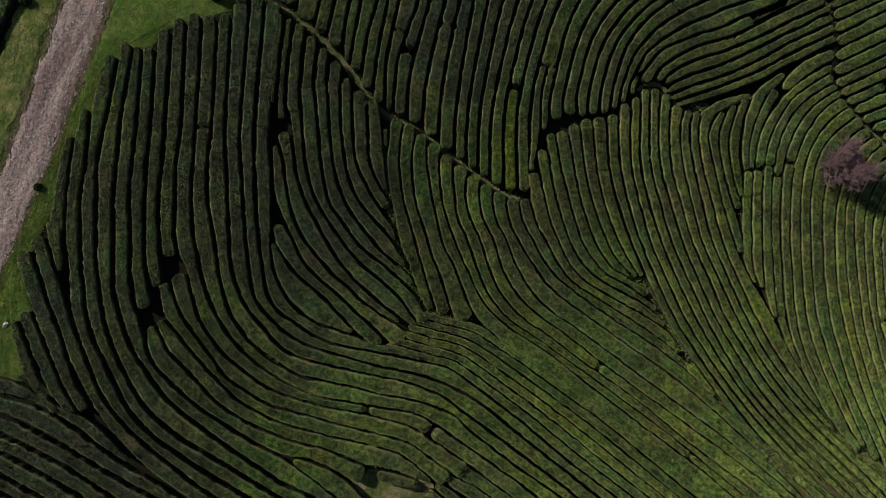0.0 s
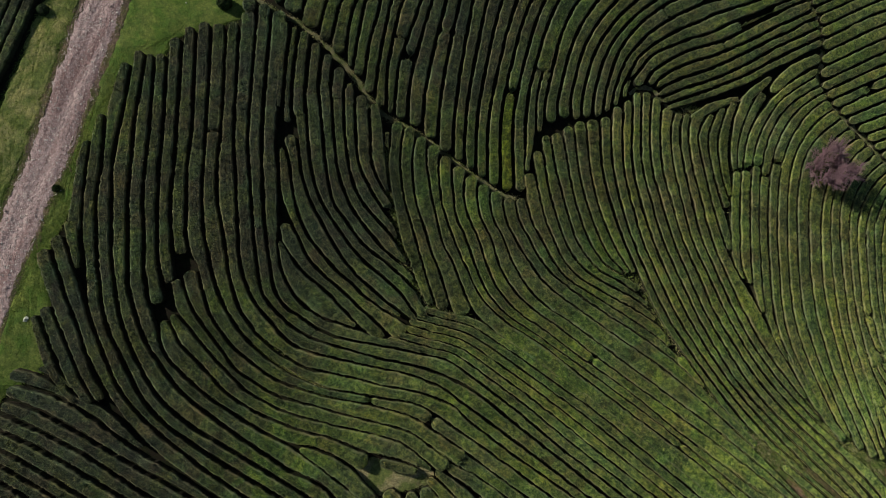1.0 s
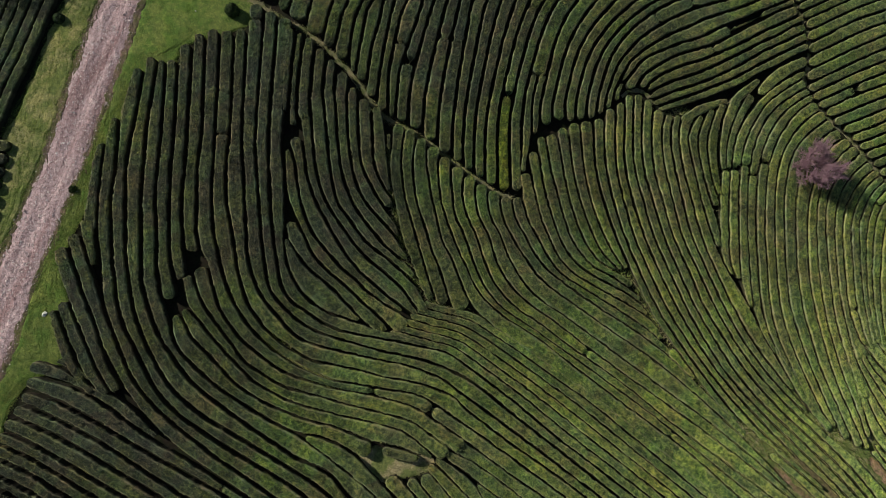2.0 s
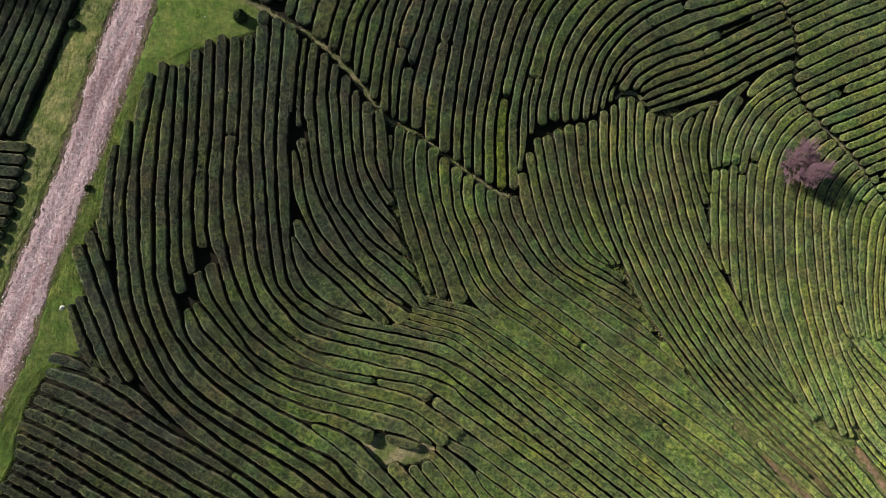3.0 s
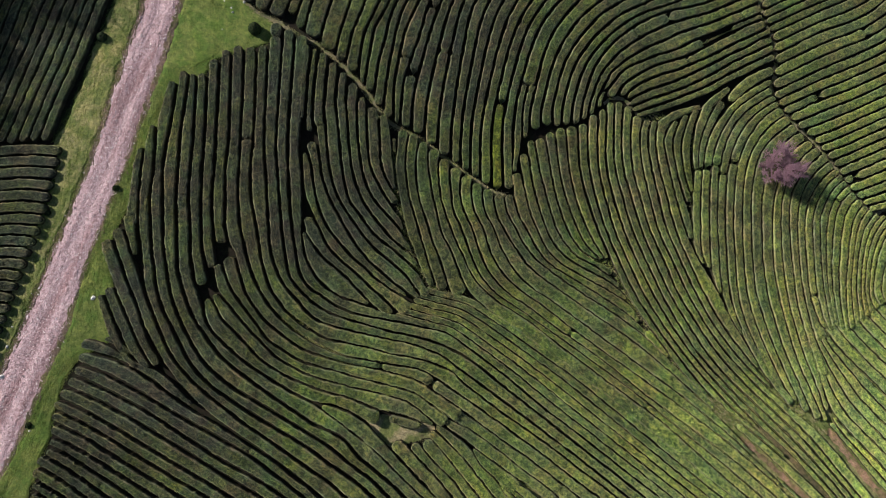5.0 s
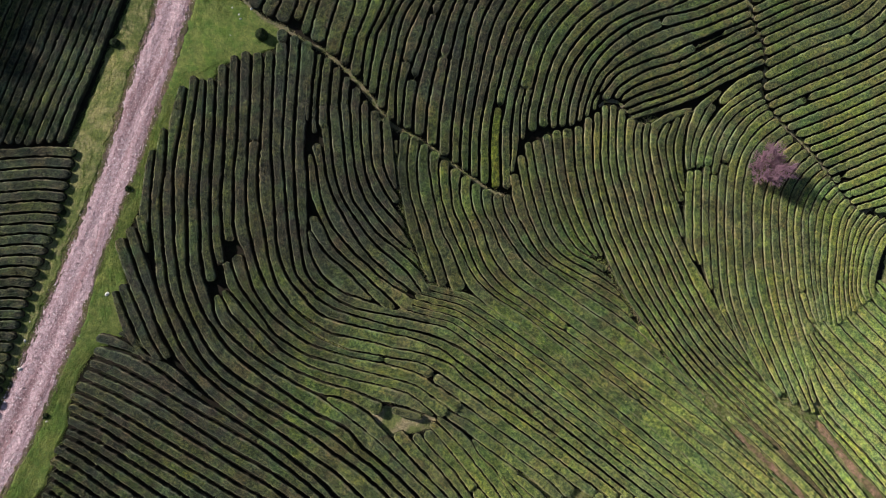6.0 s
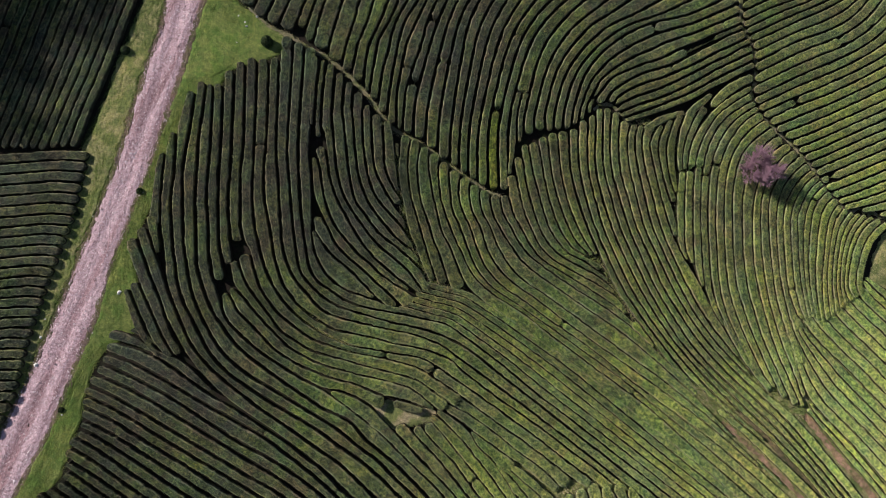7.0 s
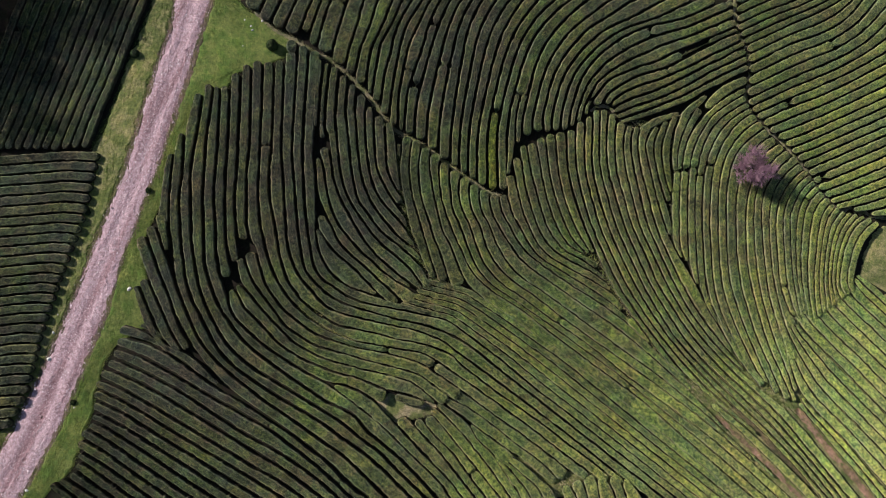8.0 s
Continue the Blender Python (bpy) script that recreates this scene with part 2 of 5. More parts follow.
def grid_faces(rows, cols):
    return [(r * cols + c, r * cols + c + 1, (r + 1) * cols + c + 1, (r + 1) * cols + c) for r in range(rows - 1) for c in range(cols - 1)]


def smooth_noise(rng, n, m, k):
    """Random values on an n by m net, evened out over k steps along it."""
    a = rng.standard_normal((n + 2 * k, m))
    w = np.hanning(2 * k + 1)
    w /= np.sqrt((w ** 2).sum())
    return np.stack([np.convolve(a[:, c], w, "valid") for c in range(m)], 1)[:n]


def spline(points, step):
    """A smooth curve through the points, at even steps."""
    p = np.array(points, float)
    p = np.vstack([2 * p[0] - p[1], p, 2 * p[-1] - p[-2]])
    out = []
    t = np.linspace(0, 1, 12, endpoint=False)[:, None]
    for a, b, c, d in zip(p[:-3], p[1:-2], p[2:-1], p[3:]):
        out.append(0.5 * (2 * b + (c - a) * t + (2 * a - 5 * b + 4 * c - d) * t ** 2 + (3 * b - a - 3 * c + d) * t ** 3))
    q = np.vstack(out + [p[-2:-1]])
    # even out the small kinks
    for _ in range(3):
        q[1:-1] = (q[:-2] + 2 * q[1:-1] + q[2:]) / 4
    s = np.concatenate([[0], np.cumsum(np.hypot(*np.diff(q, axis=0).T))])
    n = max(3, int(round(s[-1] / step)) + 1) if step > 0 else int(-step)
    u = np.linspace(0, s[-1], n)
    return np.stack([np.interp(u, s, q[:, 0]), np.interp(u, s, q[:, 1])], 1)


near = np.arange(-75, 75.1, 1.5)
far = np.array([90, 120, 170, 260, 420, 800, 1600, 3000.0])
axis = np.concatenate([-far[::-1], near, far])
gx, gy = np.meshgrid(axis, axis)
rng = np.random.default_rng(3)
gz = height(gx, gy) + rng.normal(0, 0.02, gx.shape)
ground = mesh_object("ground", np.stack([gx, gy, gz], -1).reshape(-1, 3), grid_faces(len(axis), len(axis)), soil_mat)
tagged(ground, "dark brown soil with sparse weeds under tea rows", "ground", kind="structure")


def ruled(name, left, right, across, lift, mat, label, category, rough=0.02, step=0.4, wander=0.0, seed=1, kind="structure", crown=0.0):
    """A sheet laid over the land between two lines."""
    rng = np.random.default_rng(seed)
    a = spline(left, 0.5)
    n = max(4, int(len(a) * 0.5 / step))
    a, b = spline(left, -n), spline(right, -n)
    if wander:
        w = smooth_noise(rng, n, 2, 2) * wander
        d = b - a
        d /= np.maximum(np.hypot(*d.T), 1e-6)[:, None]
        a, b = a + d * w[:, :1], b + d * w[:, 1:]
    u = np.linspace(0, 1, across)
    xy = a[:, None] * (1 - u[None, :, None]) + b[:, None] * u[None, :, None]
    z = height(xy[..., 0], xy[..., 1]) + lift + smooth_noise(rng, n, across, 2) * rough
    z += crown * np.cos((u - 0.5) * math.pi * 4)[None]
    z[:, 0] -= lift + 0.05
    z[:, -1] -= lift + 0.05
    ob = mesh_object(name, np.concatenate([xy, z[..., None]], -1).reshape(-1, 3), grid_faces(n, across), mat)
    tagged(ob, label, category, kind=kind)
    return xy, z


def tube_path(points, width):
    c = spline(points, 0.5)
    d = np.gradient(c, axis=0)
    d /= np.hypot(*d.T)[:, None]
    nrm = np.stack([-d[:, 1], d[:, 0]], 1) * width / 2
    return [tuple(p) for p in c + nrm], [tuple(p) for p in c - nrm]


ROAD_WEST = ((-35.5, 39.6), (-35.9, 34.7), (-36.4, 30.7), (-37.5, 26.7), (-38.5, 22.7), (-39.4, 18.8), (-40.2, 15.0), (-41.0, 11.2), (-42.2, 7.5), (-43.3, 3.8), (-44.3, 0.2), (-45.3, -3.3), (-46.4, -6.8), (-47.5, -10.2), (-48.7, -13.6), (-50.0, -16.9), (-51.3, -20.1), (-52.7, -23.3), (-54.6, -27.1), (-56.6, -30.7))
ROAD_EAST = ((-30.2, 39.7), (-30.9, 34.8), (-32.0, 30.7), (-32.9, 26.7), (-33.8, 22.7), (-34.8, 18.8), (-35.8, 15.0), (-36.7, 11.2), (-37.9, 7.5), (-38.9, 3.8), (-40.0, 0.2), (-40.8, -3.4), (-41.6, -6.9), (-42.6, -10.3), (-43.6, -13.7), (-44.6, -17.0), (-45.7, -20.2), (-47.0, -23.4), (-48.8, -27.2), (-50.9, -30.9))
VERGE_WEST = ((-37.7, 39.6), (-38.7, 34.7), (-40.2, 29.8), (-41.8, 24.3), (-43.3, 18.8), (-45.1, 14.1), (-44.4, 11.9), (-45.1, 7.5), (-46.0, 3.8), (-47.7, 0.2), (-48.0, -4.0), (-49.6, -8.2), (-50.4, -11.5), (-49.9, -14.2), (-50.7, -16.9), (-52.3, -20.8), (-54.2, -24.5), (-57.3, -30.7))
VERGE_EAST = ((-29.3, 39.7), (-27.2, 34.4), (-21.5, 30.1), (-19.9, 27.4), (-23.9, 25.5), (-26.9, 25.0), (-28.6, 22.0), (-31.8, 20.6), (-33.3, 16.2), (-34.8, 13.1), (-35.7, 7.5), (-37.2, 3.8), (-37.7, 0.9), (-36.9, -3.4), (-35.9, -7.8), (-38.3, -9.7), (-40.2, -11.0), (-41.7, -14.4), (-42.1, -18.4), (-42.9, -21.6), (-44.0, -25.4), (-46.5, -27.9), (-48.4, -30.9))
ruled("grass_verge", VERGE_WEST, [(x - 0.15, y + 0.06) for x, y in ROAD_WEST], 22, 0.13, dry_verge_mat, "uneven grass verge, green with dry straw patches, beside a gravel road", "grass verge", rough=0.018, step=0.4, wander=0.16, seed=4)
ruled("grass_verge", [(x + 0.12, y - 0.05) for x, y in ROAD_EAST], VERGE_EAST, 22, 0.12, grass_mat, "bright green grass verge between gravel road and tea rows", "grass verge", rough=0.018, step=0.4, wander=0.16, seed=6)
for line, side in ((ROAD_WEST, -1), (ROAD_EAST, 1)):
    ruled("road_edge", [(x - 0.45, y + 0.15) for x, y in line], [(x + 0.55, y - 0.18) for x, y in line], 9, 0.092, edge_mat, "strip of worn brown earth along the gravel road", "road edge", rough=0.025, step=0.2, wander=0.10, seed=14 + side)
road_xy, road_z = ruled("gravel_road", ROAD_WEST, ROAD_EAST, 30, 0.10, gravel_mat, "pinkish grey gravel road with worn wheel tracks", "road", rough=0.02, step=0.35, wander=0.12, seed=5, crown=-0.035)

for points, width, label in (
    (((-25.3, 33.2), (-23.6, 31.5), (-22.3, 30.3), (-20.7, 29.6), (-19.0, 28.6), (-17.0, 27.3), (-14.6, 26.2), (-12.3, 24.1), (-10.6, 22.3), (-8.8, 20.1), (-6.8, 17.2), (-4.7, 15.8), (-2.9, 14.9), (0.5, 12.4), (3.9, 10.0), (6.2, 8.3), (7.7, 8.0)), 0.42, "narrow trodden earth path between tea rows"),
    (((43.2, 42.5), (43.0, 37.3), (43.1, 33.0), (44.5, 29.7), (44.7, 25.5), (43.8, 21.2), (45.7, 19.5), (47.4, 17.6), (49.4, 16.0), (52.2, 12.7), (54.6, 9.0), (57.6, 6.2), (59.0, 6.5), (61.6, 5.8), (65.1, 5.2), (71.5, 5.7)), 0.6, "narrow dry earth path winding between tea rows"),
    (((20.7, 20.0), (22.0, 20.7), (23.6, 20.4), (25.7, 18.2), (26.7, 17.8)), 0.45, "short trodden earth path at tea row ends"),
):
    a, b = tube_path(points, width)
    ruled("footpath", a, b, 9, 0.14, path_mat, label, "path", rough=0.03, step=0.2, wander=0.10, seed=len(points))

for a, b, mat, label in (
    (((-8.8, -18.0), (-6.7, -17.7), (-4.6, -17.9), (-2.5, -18.6), (-0.9, -19.2)), ((-7.3, -20.1), (-6.0, -21.2), (-4.6, -21.1), (-2.8, -20.8), (-0.7, -20.2)), straw_mat, "hollow of dry tan grass between tea rows"),
    (((48.1, -21.6), (50.6, -24.6), (53.6, -28.4), (56.8, -32.0), (59.5, -35.6)), ((49.3, -21.5), (51.8, -24.5), (54.8, -28.3), (58.1, -31.9), (61.0, -35.7)), bare_mat, "strip of bare reddish earth between tea rows"),
    (((36.5, -22.3), (39.5, -24.9), (43.4, -28.7), (48.1, -33.5), (50.8, -36.2)), ((37.0, -21.9), (40.0, -24.5), (44.0, -28.3), (48.7, -33.1), (51.5, -35.8)), bare_mat, "worn strip of bare brown earth between tea rows"),
    (((8.3, -25.4), (11.9, -27.1), (15.6, -28.3), (19.4, -28.3), (23.2, -28.7), (25.1, -29.5)), ((9.3, -31.0), (12.6, -31.4), (15.9, -31.4), (19.3, -31.0), (22.7, -31.2), (25.4, -31.4)), dry_verge_mat, "weedy hollow of green and dry grass at tea row ends"),
    (((64.1, 4.0), (62.1, 2.2), (60.6, -0.5), (60.0, -3.0), (60.9, -3.9)), ((71.4, 4.0), (71.2, 1.5), (71.0, -1.0), (70.7, -4.3), (70.3, -9.2)), dry_verge_mat, "patch of green and dry pale grass beside tea rows"),
    (((39.0, -20.8), (42.0, -23.9), (44.8, -27.0), (47.7, -30.0), (49.9, -32.6)), ((39.6, -20.5), (42.9, -23.8), (45.7, -26.9), (48.6, -29.9), (50.9, -32.5)), dry_mat, "faint strip of bare brown earth between tea rows"),
):
    ruled("earth_patch", a, b, 12, 0.11, mat, label, "bare ground", rough=0.02, step=0.25, wander=0.09, seed=9)


ruled("weedy_ground", ((26.1, -18.3), (34.3, -14.8), (43.0, -8.8), (52.5, -8.9), (63.3, -5.9), (74.4, -4.3)), ((33.9, -36.8), (41.1, -37.3), (48.6, -37.9), (55.4, -38.3), (64.1, -38.9), (74.8, -39.6)), 60, 0.07, dry_verge_mat, "weedy yellow-green grass between low tea rows", "grass", rough=0.02, step=0.8, seed=8)


# ---- tea hedges ----
def inside(poly, pts):
    x, y = pts[:, 0], pts[:, 1]
    c = np.zeros(len(pts), bool)
    for (x0, y0), (x1, y1) in zip(poly, poly[1:] + poly[:1]):
        if y0 != y1:
            c ^= ((y0 > y) != (y1 > y)) & (x < (x1 - x0) * (y - y0) / (y1 - y0) + x0)
    return c


SIDE = np.array([-0.96, -0.99, -1.01, -1.01, -0.97, -0.83, -0.50, -0.16, 0.16, 0.50, 0.83, 0.97, 1.01, 1.01, 0.99, 0.96])
RISE = np.array([-0.10, 0.28, 0.60, 0.84, 0.95, 1.0, 1.0, 1.005, 1.005, 1.0, 1.0, 0.95, 0.84, 0.60, 0.28, -0.10])
LEAVES = 150
# places where plants are missing: x, y and reach
MISSING = (
    (1.1, 25.8, 0.7), (2.4, 25.5, 0.5), (-3.5, 22.9, 0.45), (-1.2, 31.8, 0.5),
    (7.7, 19.4, 0.45), (34.7, 28.4, 0.6), (35.5, 28.7, 0.6), (36.2, 29.0, 0.6), (36.9, 29.4, 0.6), (37.6, 29.9, 0.6), (38.2, 30.2, 0.6), (32.3, 25.6, 0.4), (26.6, 33.4, 0.5), (29.7, 31.8, 0.4),
    (37.9, 30.4, 0.5), (58.0, 30.3, 0.7), (50.3, 21.8, 0.5), (55.0, 10.9, 0.6), (39.9, 6.6, 0.4), (39.6, 1.5, 0.4), (47.0, 0.7, 0.3),
    (34.2, 11.8, 0.4), (40.1, 13.9, 0.3), (37.5, 12.6, 0.3),
)
hedge_rng = np.random.default_rng(11)


def youth_and_light(x, y):
    """Leaf tone grade, 0 to 1: fresh growth down the slope, with brightening towards the sunlit south-east painted in.
    """
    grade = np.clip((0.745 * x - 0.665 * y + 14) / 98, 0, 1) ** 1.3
    # bumps paint local brightness into the tone of the stand
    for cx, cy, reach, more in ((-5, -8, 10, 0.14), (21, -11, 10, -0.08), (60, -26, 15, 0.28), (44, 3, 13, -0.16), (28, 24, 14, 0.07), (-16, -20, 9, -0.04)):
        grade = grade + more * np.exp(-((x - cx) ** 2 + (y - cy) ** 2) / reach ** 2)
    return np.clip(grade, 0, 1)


def closing(x, y):
    """How far the rows have grown together: most in the dip below the fan."""
    u, v = x + 12, y + 9
    return np.exp(-((0.6 * u + 0.8 * v) / 7.5) ** 2) / (1 + np.exp(-(0.8 * u - 0.6 * v) / 2.0))


def give(me, **values):
    """Stores a number for each corner point of a mesh."""
    for name, v in values.items():
        me.attributes.new(name, "FLOAT", "POINT").data.foreach_set("value", np.asarray(v, np.float32).ravel())


def tea_hedge(mid, half, tall, fall, label, leaf, shoot):
    """One clipped tea hedge along a line: a leafy body with a flat, uneven top and loose shoots on it."""
    rng = hedge_rng
    n, m = len(mid), len(SIDE)
    run = np.concatenate([[0], np.cumsum(np.hypot(*np.diff(mid, axis=0).T))])
    end = np.minimum(run, run[-1] - run)
    reach = np.minimum(half, 0.55)
    t = np.clip(end / np.maximum(reach, 0.05), 0, 1)
    taper = np.sqrt(np.clip(1 - (1 - t) ** 2, 0.02, 1))
    # thin spots where a plant is missing
    thin = np.zeros(n)
    for _ in range(rng.poisson(run[-1] / 260.0)):
        thin = np.maximum(thin, rng.uniform(0.4, 0.95) * np.exp(-((run - rng.uniform(0, run[-1])) / rng.uniform(0.12, 0.28)) ** 2))
    for hx, hy, reach_ in MISSING:
        thin = np.maximum(thin, np.exp(-(((mid[:, 0] - hx) ** 2 + (mid[:, 1] - hy) ** 2) / reach_ ** 2) ** 2))
    taper *= 1 - 0.95 * thin
    d = np.gradient(mid, axis=0)
    d /= np.maximum(np.hypot(*d.T), 1e-6)[:, None]
    across = np.stack([-d[:, 1], d[:, 0]], 1)
    wob = smooth_noise(rng, n, 2, 4) * 0.030 + smooth_noise(rng, n, 2, 1) * 0.022
    width = half * taper
    side = SIDE[None] * (width[:, None] + np.where(SIDE[None] < 0, wob[:, :1], wob[:, 1:]) * taper[:, None])
    xy = mid[:, None] + across[:, None] * side[..., None]
    xy += rng.normal(0, 0.022, xy.shape)
    # the bushes grow lower down the field
    low = np.clip(-mid[:, 1] / 7 if fall > 0.35 else (-mid[:, 1] - 4) / 14 if fall == 0.25 else (mid[:, 0] * 0.45 - mid[:, 1] * 0.9) / 22, 0, 1)
    top = tall * (1 - fall * low) * (0.72 + 0.28 * taper) * (1 - 0.6 * thin) + smooth_noise(rng, n, 1, 6)[:, 0] * 0.025
    z = height(xy[..., 0], xy[..., 1]) + RISE[None] * top[:, None]
    z[:, 1:-1] += rng.normal(0, 0.018, (n, m - 2))
    z[:, 4:-4] += rng.normal(0, 0.035, (n, m - 8))
    verts = np.concatenate([xy, z[..., None]], -1).reshape(-1, 3)
    faces = grid_faces(n, m)
    faces += [tuple(range(m - 1, -1, -1)), tuple((n - 1) * m + k for k in range(m))]
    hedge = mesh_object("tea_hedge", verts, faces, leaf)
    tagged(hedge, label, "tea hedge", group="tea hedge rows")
    give(hedge.data, along=np.repeat(run, m), across=np.tile(SIDE, n), rise=np.tile(RISE, n), youth_and_light=youth_and_light(verts[:, 0], verts[:, 1]))
    # the leaves that stand up out of the clipped top and sides
    count = int(run[-1] * float(half.mean()) * 2 * LEAVES)
    if count:
        at = rng.uniform(0, n - 1.001, count)
        at = at[rng.uniform(0, 1, count) > 1.6 * youth_and_light(*mid[at.astype(int)].T)]
        count = len(at)
        k = at.astype(int)
        fr = (at - k)[:, None]
        u = rng.uniform(-1.0, 1.0, count)
        base = mid[k] * (1 - fr) + mid[k + 1] * fr + across[k] * (u * width[k])[:, None]
        bz = height(base[:, 0], base[:, 1]) + top[k] * np.interp(u, SIDE[2:14], RISE[2:14]) + rng.uniform(-0.05, 0.02, count)
        ang = rng.uniform(0, 2 * math.pi, count)
        size = rng.uniform(0.05, 0.115, count)
        lean = rng.uniform(0.3, 1.35, count)
        dx, dy = np.cos(ang), np.sin(ang)
        out, up = np.cos(lean) * size * 1.3, np.sin(lean) * size * 1.3
        p0 = np.stack([base[:, 0] - dy * size * 0.5, base[:, 1] + dx * size * 0.5, bz], 1)
        p1 = np.stack([base[:, 0] + dy * size * 0.5, base[:, 1] - dx * size * 0.5, bz], 1)
        p2 = np.stack([base[:, 0] + dx * out, base[:, 1] + dy * out, bz + up], 1)
        leaves = leaf_mesh("leaves", np.stack([p0, p1, p2], 1), shoot, hedge)
        give(leaves.data, along=np.repeat(run[k], 3), across=np.repeat(u, 3), rise=np.ones(count * 3), youth_and_light=np.repeat(youth_and_light(base[:, 0], base[:, 1]), 3))
    return hedge


class HedgeBlock:
    """A stand of hedges that run side by side between gap lines; each hedge fills the room between two of them."""

    def __init__(self, name, gap):
        self.name, self.gap, self.lines, self.poly = name, gap, {}, None

    def gap_line(self, k, *points):
        self.lines[k] = points

    def clip(self, *points):
        self.poly = list(points)

    def build(self):
        tall = 0.7 if self.name in ("slope_low", "south_slope", "south_east_b", "mid_low") else 0.95 if self.name.startswith(("west", "fan")) else 0.7 if self.name in ("upper_west", "lower_west") else 0.85
        fall = 0.25 if self.name in ("east_rows", "east_fan") else 0.36 if self.name in ("mid_top", "fan_b", "fan_c") else 0.3 if self.name in ("west_long", "south_z8") else 0.1
        east = sum(p[0] * 0.85 - p[1] * 0.53 for v in self.lines.values() for p in v) / sum(len(v) for v in self.lines.values())
        label = "clipped dark green tea hedge with a flat brownish top" if east < 0 else "clipped mid-green tea hedge with a flat top" if east < 30 else "low clipped tea hedge with pale yellow-green young leaves"
        keys = sorted(self.lines)
        n = max(len(spline(self.lines[k], 0.2)) for k in keys)
        curves = {k: spline(self.lines[k], -n) for k in keys}
        gaps = {}
        for a, b in zip(keys[:-1], keys[1:]):
            for k in range(a, b + 1):
                w = (k - a) / (b - a)
                gaps[k] = curves[a] * (1 - w) + curves[b] * w
        for k in range(keys[0], keys[-1]):
            a, b = gaps[k], gaps[k + 1]
            if np.hypot(*np.diff(b, axis=0).T).sum() > np.hypot(*np.diff(a, axis=0).T).sum():
                a, b = b, a
            near_b = b[((a[:, None] - b[None]) ** 2).sum(-1).argmin(1)]
            mid = (a + near_b) / 2
            for _ in range(6):
                mid[1:-1] = (mid[:-2] + 2 * mid[1:-1] + mid[2:]) / 4
            d = np.gradient(mid, axis=0)
            d /= np.maximum(np.hypot(*d.T), 1e-6)[:, None]
            gap = near_b - a
            dist = np.maximum(np.hypot(*gap.T), 1e-6)
            room = np.abs(gap[:, 0] * -d[:, 1] + gap[:, 1] * d[:, 0])
            space = np.full(n, self.gap)
            if self.name == "mid_top":
                # the rows close up where they turn down the slope
                space = self.gap * (1 - 0.28 * np.clip((-mid[:, 1] - 0.5) / 6, 0, 1))
            else:
                space = np.maximum(self.gap * (1 - 0.52 * closing(mid[:, 0], mid[:, 1])), 0.16)
            half = np.minimum(room / 2 - space / 2, 1.0)
            ok = (half > 0.13) & (room > 0.8 * dist)
            if self.poly:
                ok &= inside(self.poly, mid)
            start = None
            for j in range(n + 1):
                if j < n and ok[j]:
                    start = j if start is None else start
                elif start is not None:
                    if j - start > 5:
                        for s, e, body, shoots, label in self.pieces(k, mid, start, j, label):
                            tea_hedge(mid[s:e], half[s:e], tall + hedge_rng.normal(0, 0.03), fall, label, body, shoots)
                    start = None

    def pieces(self, k, mid, start, stop, label):
        """One row north of the path has yellowed at its lower end, another parts in two there."""
        if (self.name, k) == ("north", 21):
            upper = [j for j in range(start, stop) if mid[j, 1] > 21.8]
            return [(upper[0], upper[-1] + 1, tea_mat, shoot_mat, label)] if len(upper) > 5 else []
        if (self.name, k) == ("north", 19):
            cut = int(np.abs(mid[:, 1] - 19.5).argmin())
            if start + 5 < cut < stop - 5:
                pale = "clipped tea hedge with yellowing leaves"
                low, high = (start, cut), (cut, stop)
                if mid[start, 1] > mid[stop - 1, 1]:
                    low, high = high, low
                return [(*low, yellow_mat, yellow_shoot_mat, pale), (*high, tea_mat, shoot_mat, label)]
        return [(start, stop, tea_mat, shoot_mat, label)]



block = HedgeBlock("west_edge", gap=0.42)
block.gap_line(-1, (-38.4, -3.9), (-37.6, -6.2), (-36.8, -8.2), (-35.7, -9.9), (-35.1, -10.9), (-34.0, -11.8))
block.gap_line(0, (-37.6, -3.7), (-37.1, -4.8), (-36.6, -5.9), (-35.7, -7.8), (-34.6, -9.8), (-33.6, -11.1), (-32.6, -12.1))
block.gap_line(1, (-38.4, 1.8), (-37.4, -1.0), (-36.4, -3.2), (-35.5, -5.2), (-34.3, -7.5), (-33.3, -9.5), (-32.0, -11.5))
block.gap_line(2, (-37.3, 2.9), (-36.6, 1.2), (-35.7, -1.0), (-34.8, -3.2), (-33.8, -5.3), (-33.0, -7.4), (-32.0, -9.4), (-30.9, -11.1), (-30.0, -12.5))
block.build()

block = HedgeBlock("west_split", gap=0.42)
block.gap_line(0, (-37.3, 2.9), (-36.6, 1.2), (-35.7, -1.0), (-34.8, -3.2), (-33.8, -5.3), (-33.0, -7.4))
block.gap_line(1, (-36.3, 4.6), (-35.7, 2.8), (-35.0, 0.9), (-34.1, -1.1), (-33.4, -3.0), (-32.6, -5.0), (-32.0, -6.2))
block.build()

block = HedgeBlock("west_tip", gap=0.42)
block.gap_line(0, (-36.3, 4.6), (-35.7, 2.8), (-35.0, 0.9), (-34.3, -0.8))
block.gap_line(1, (-34.9, 6.1), (-34.6, 3.8), (-34.3, 1.5), (-34.0, -0.6))
block.build()

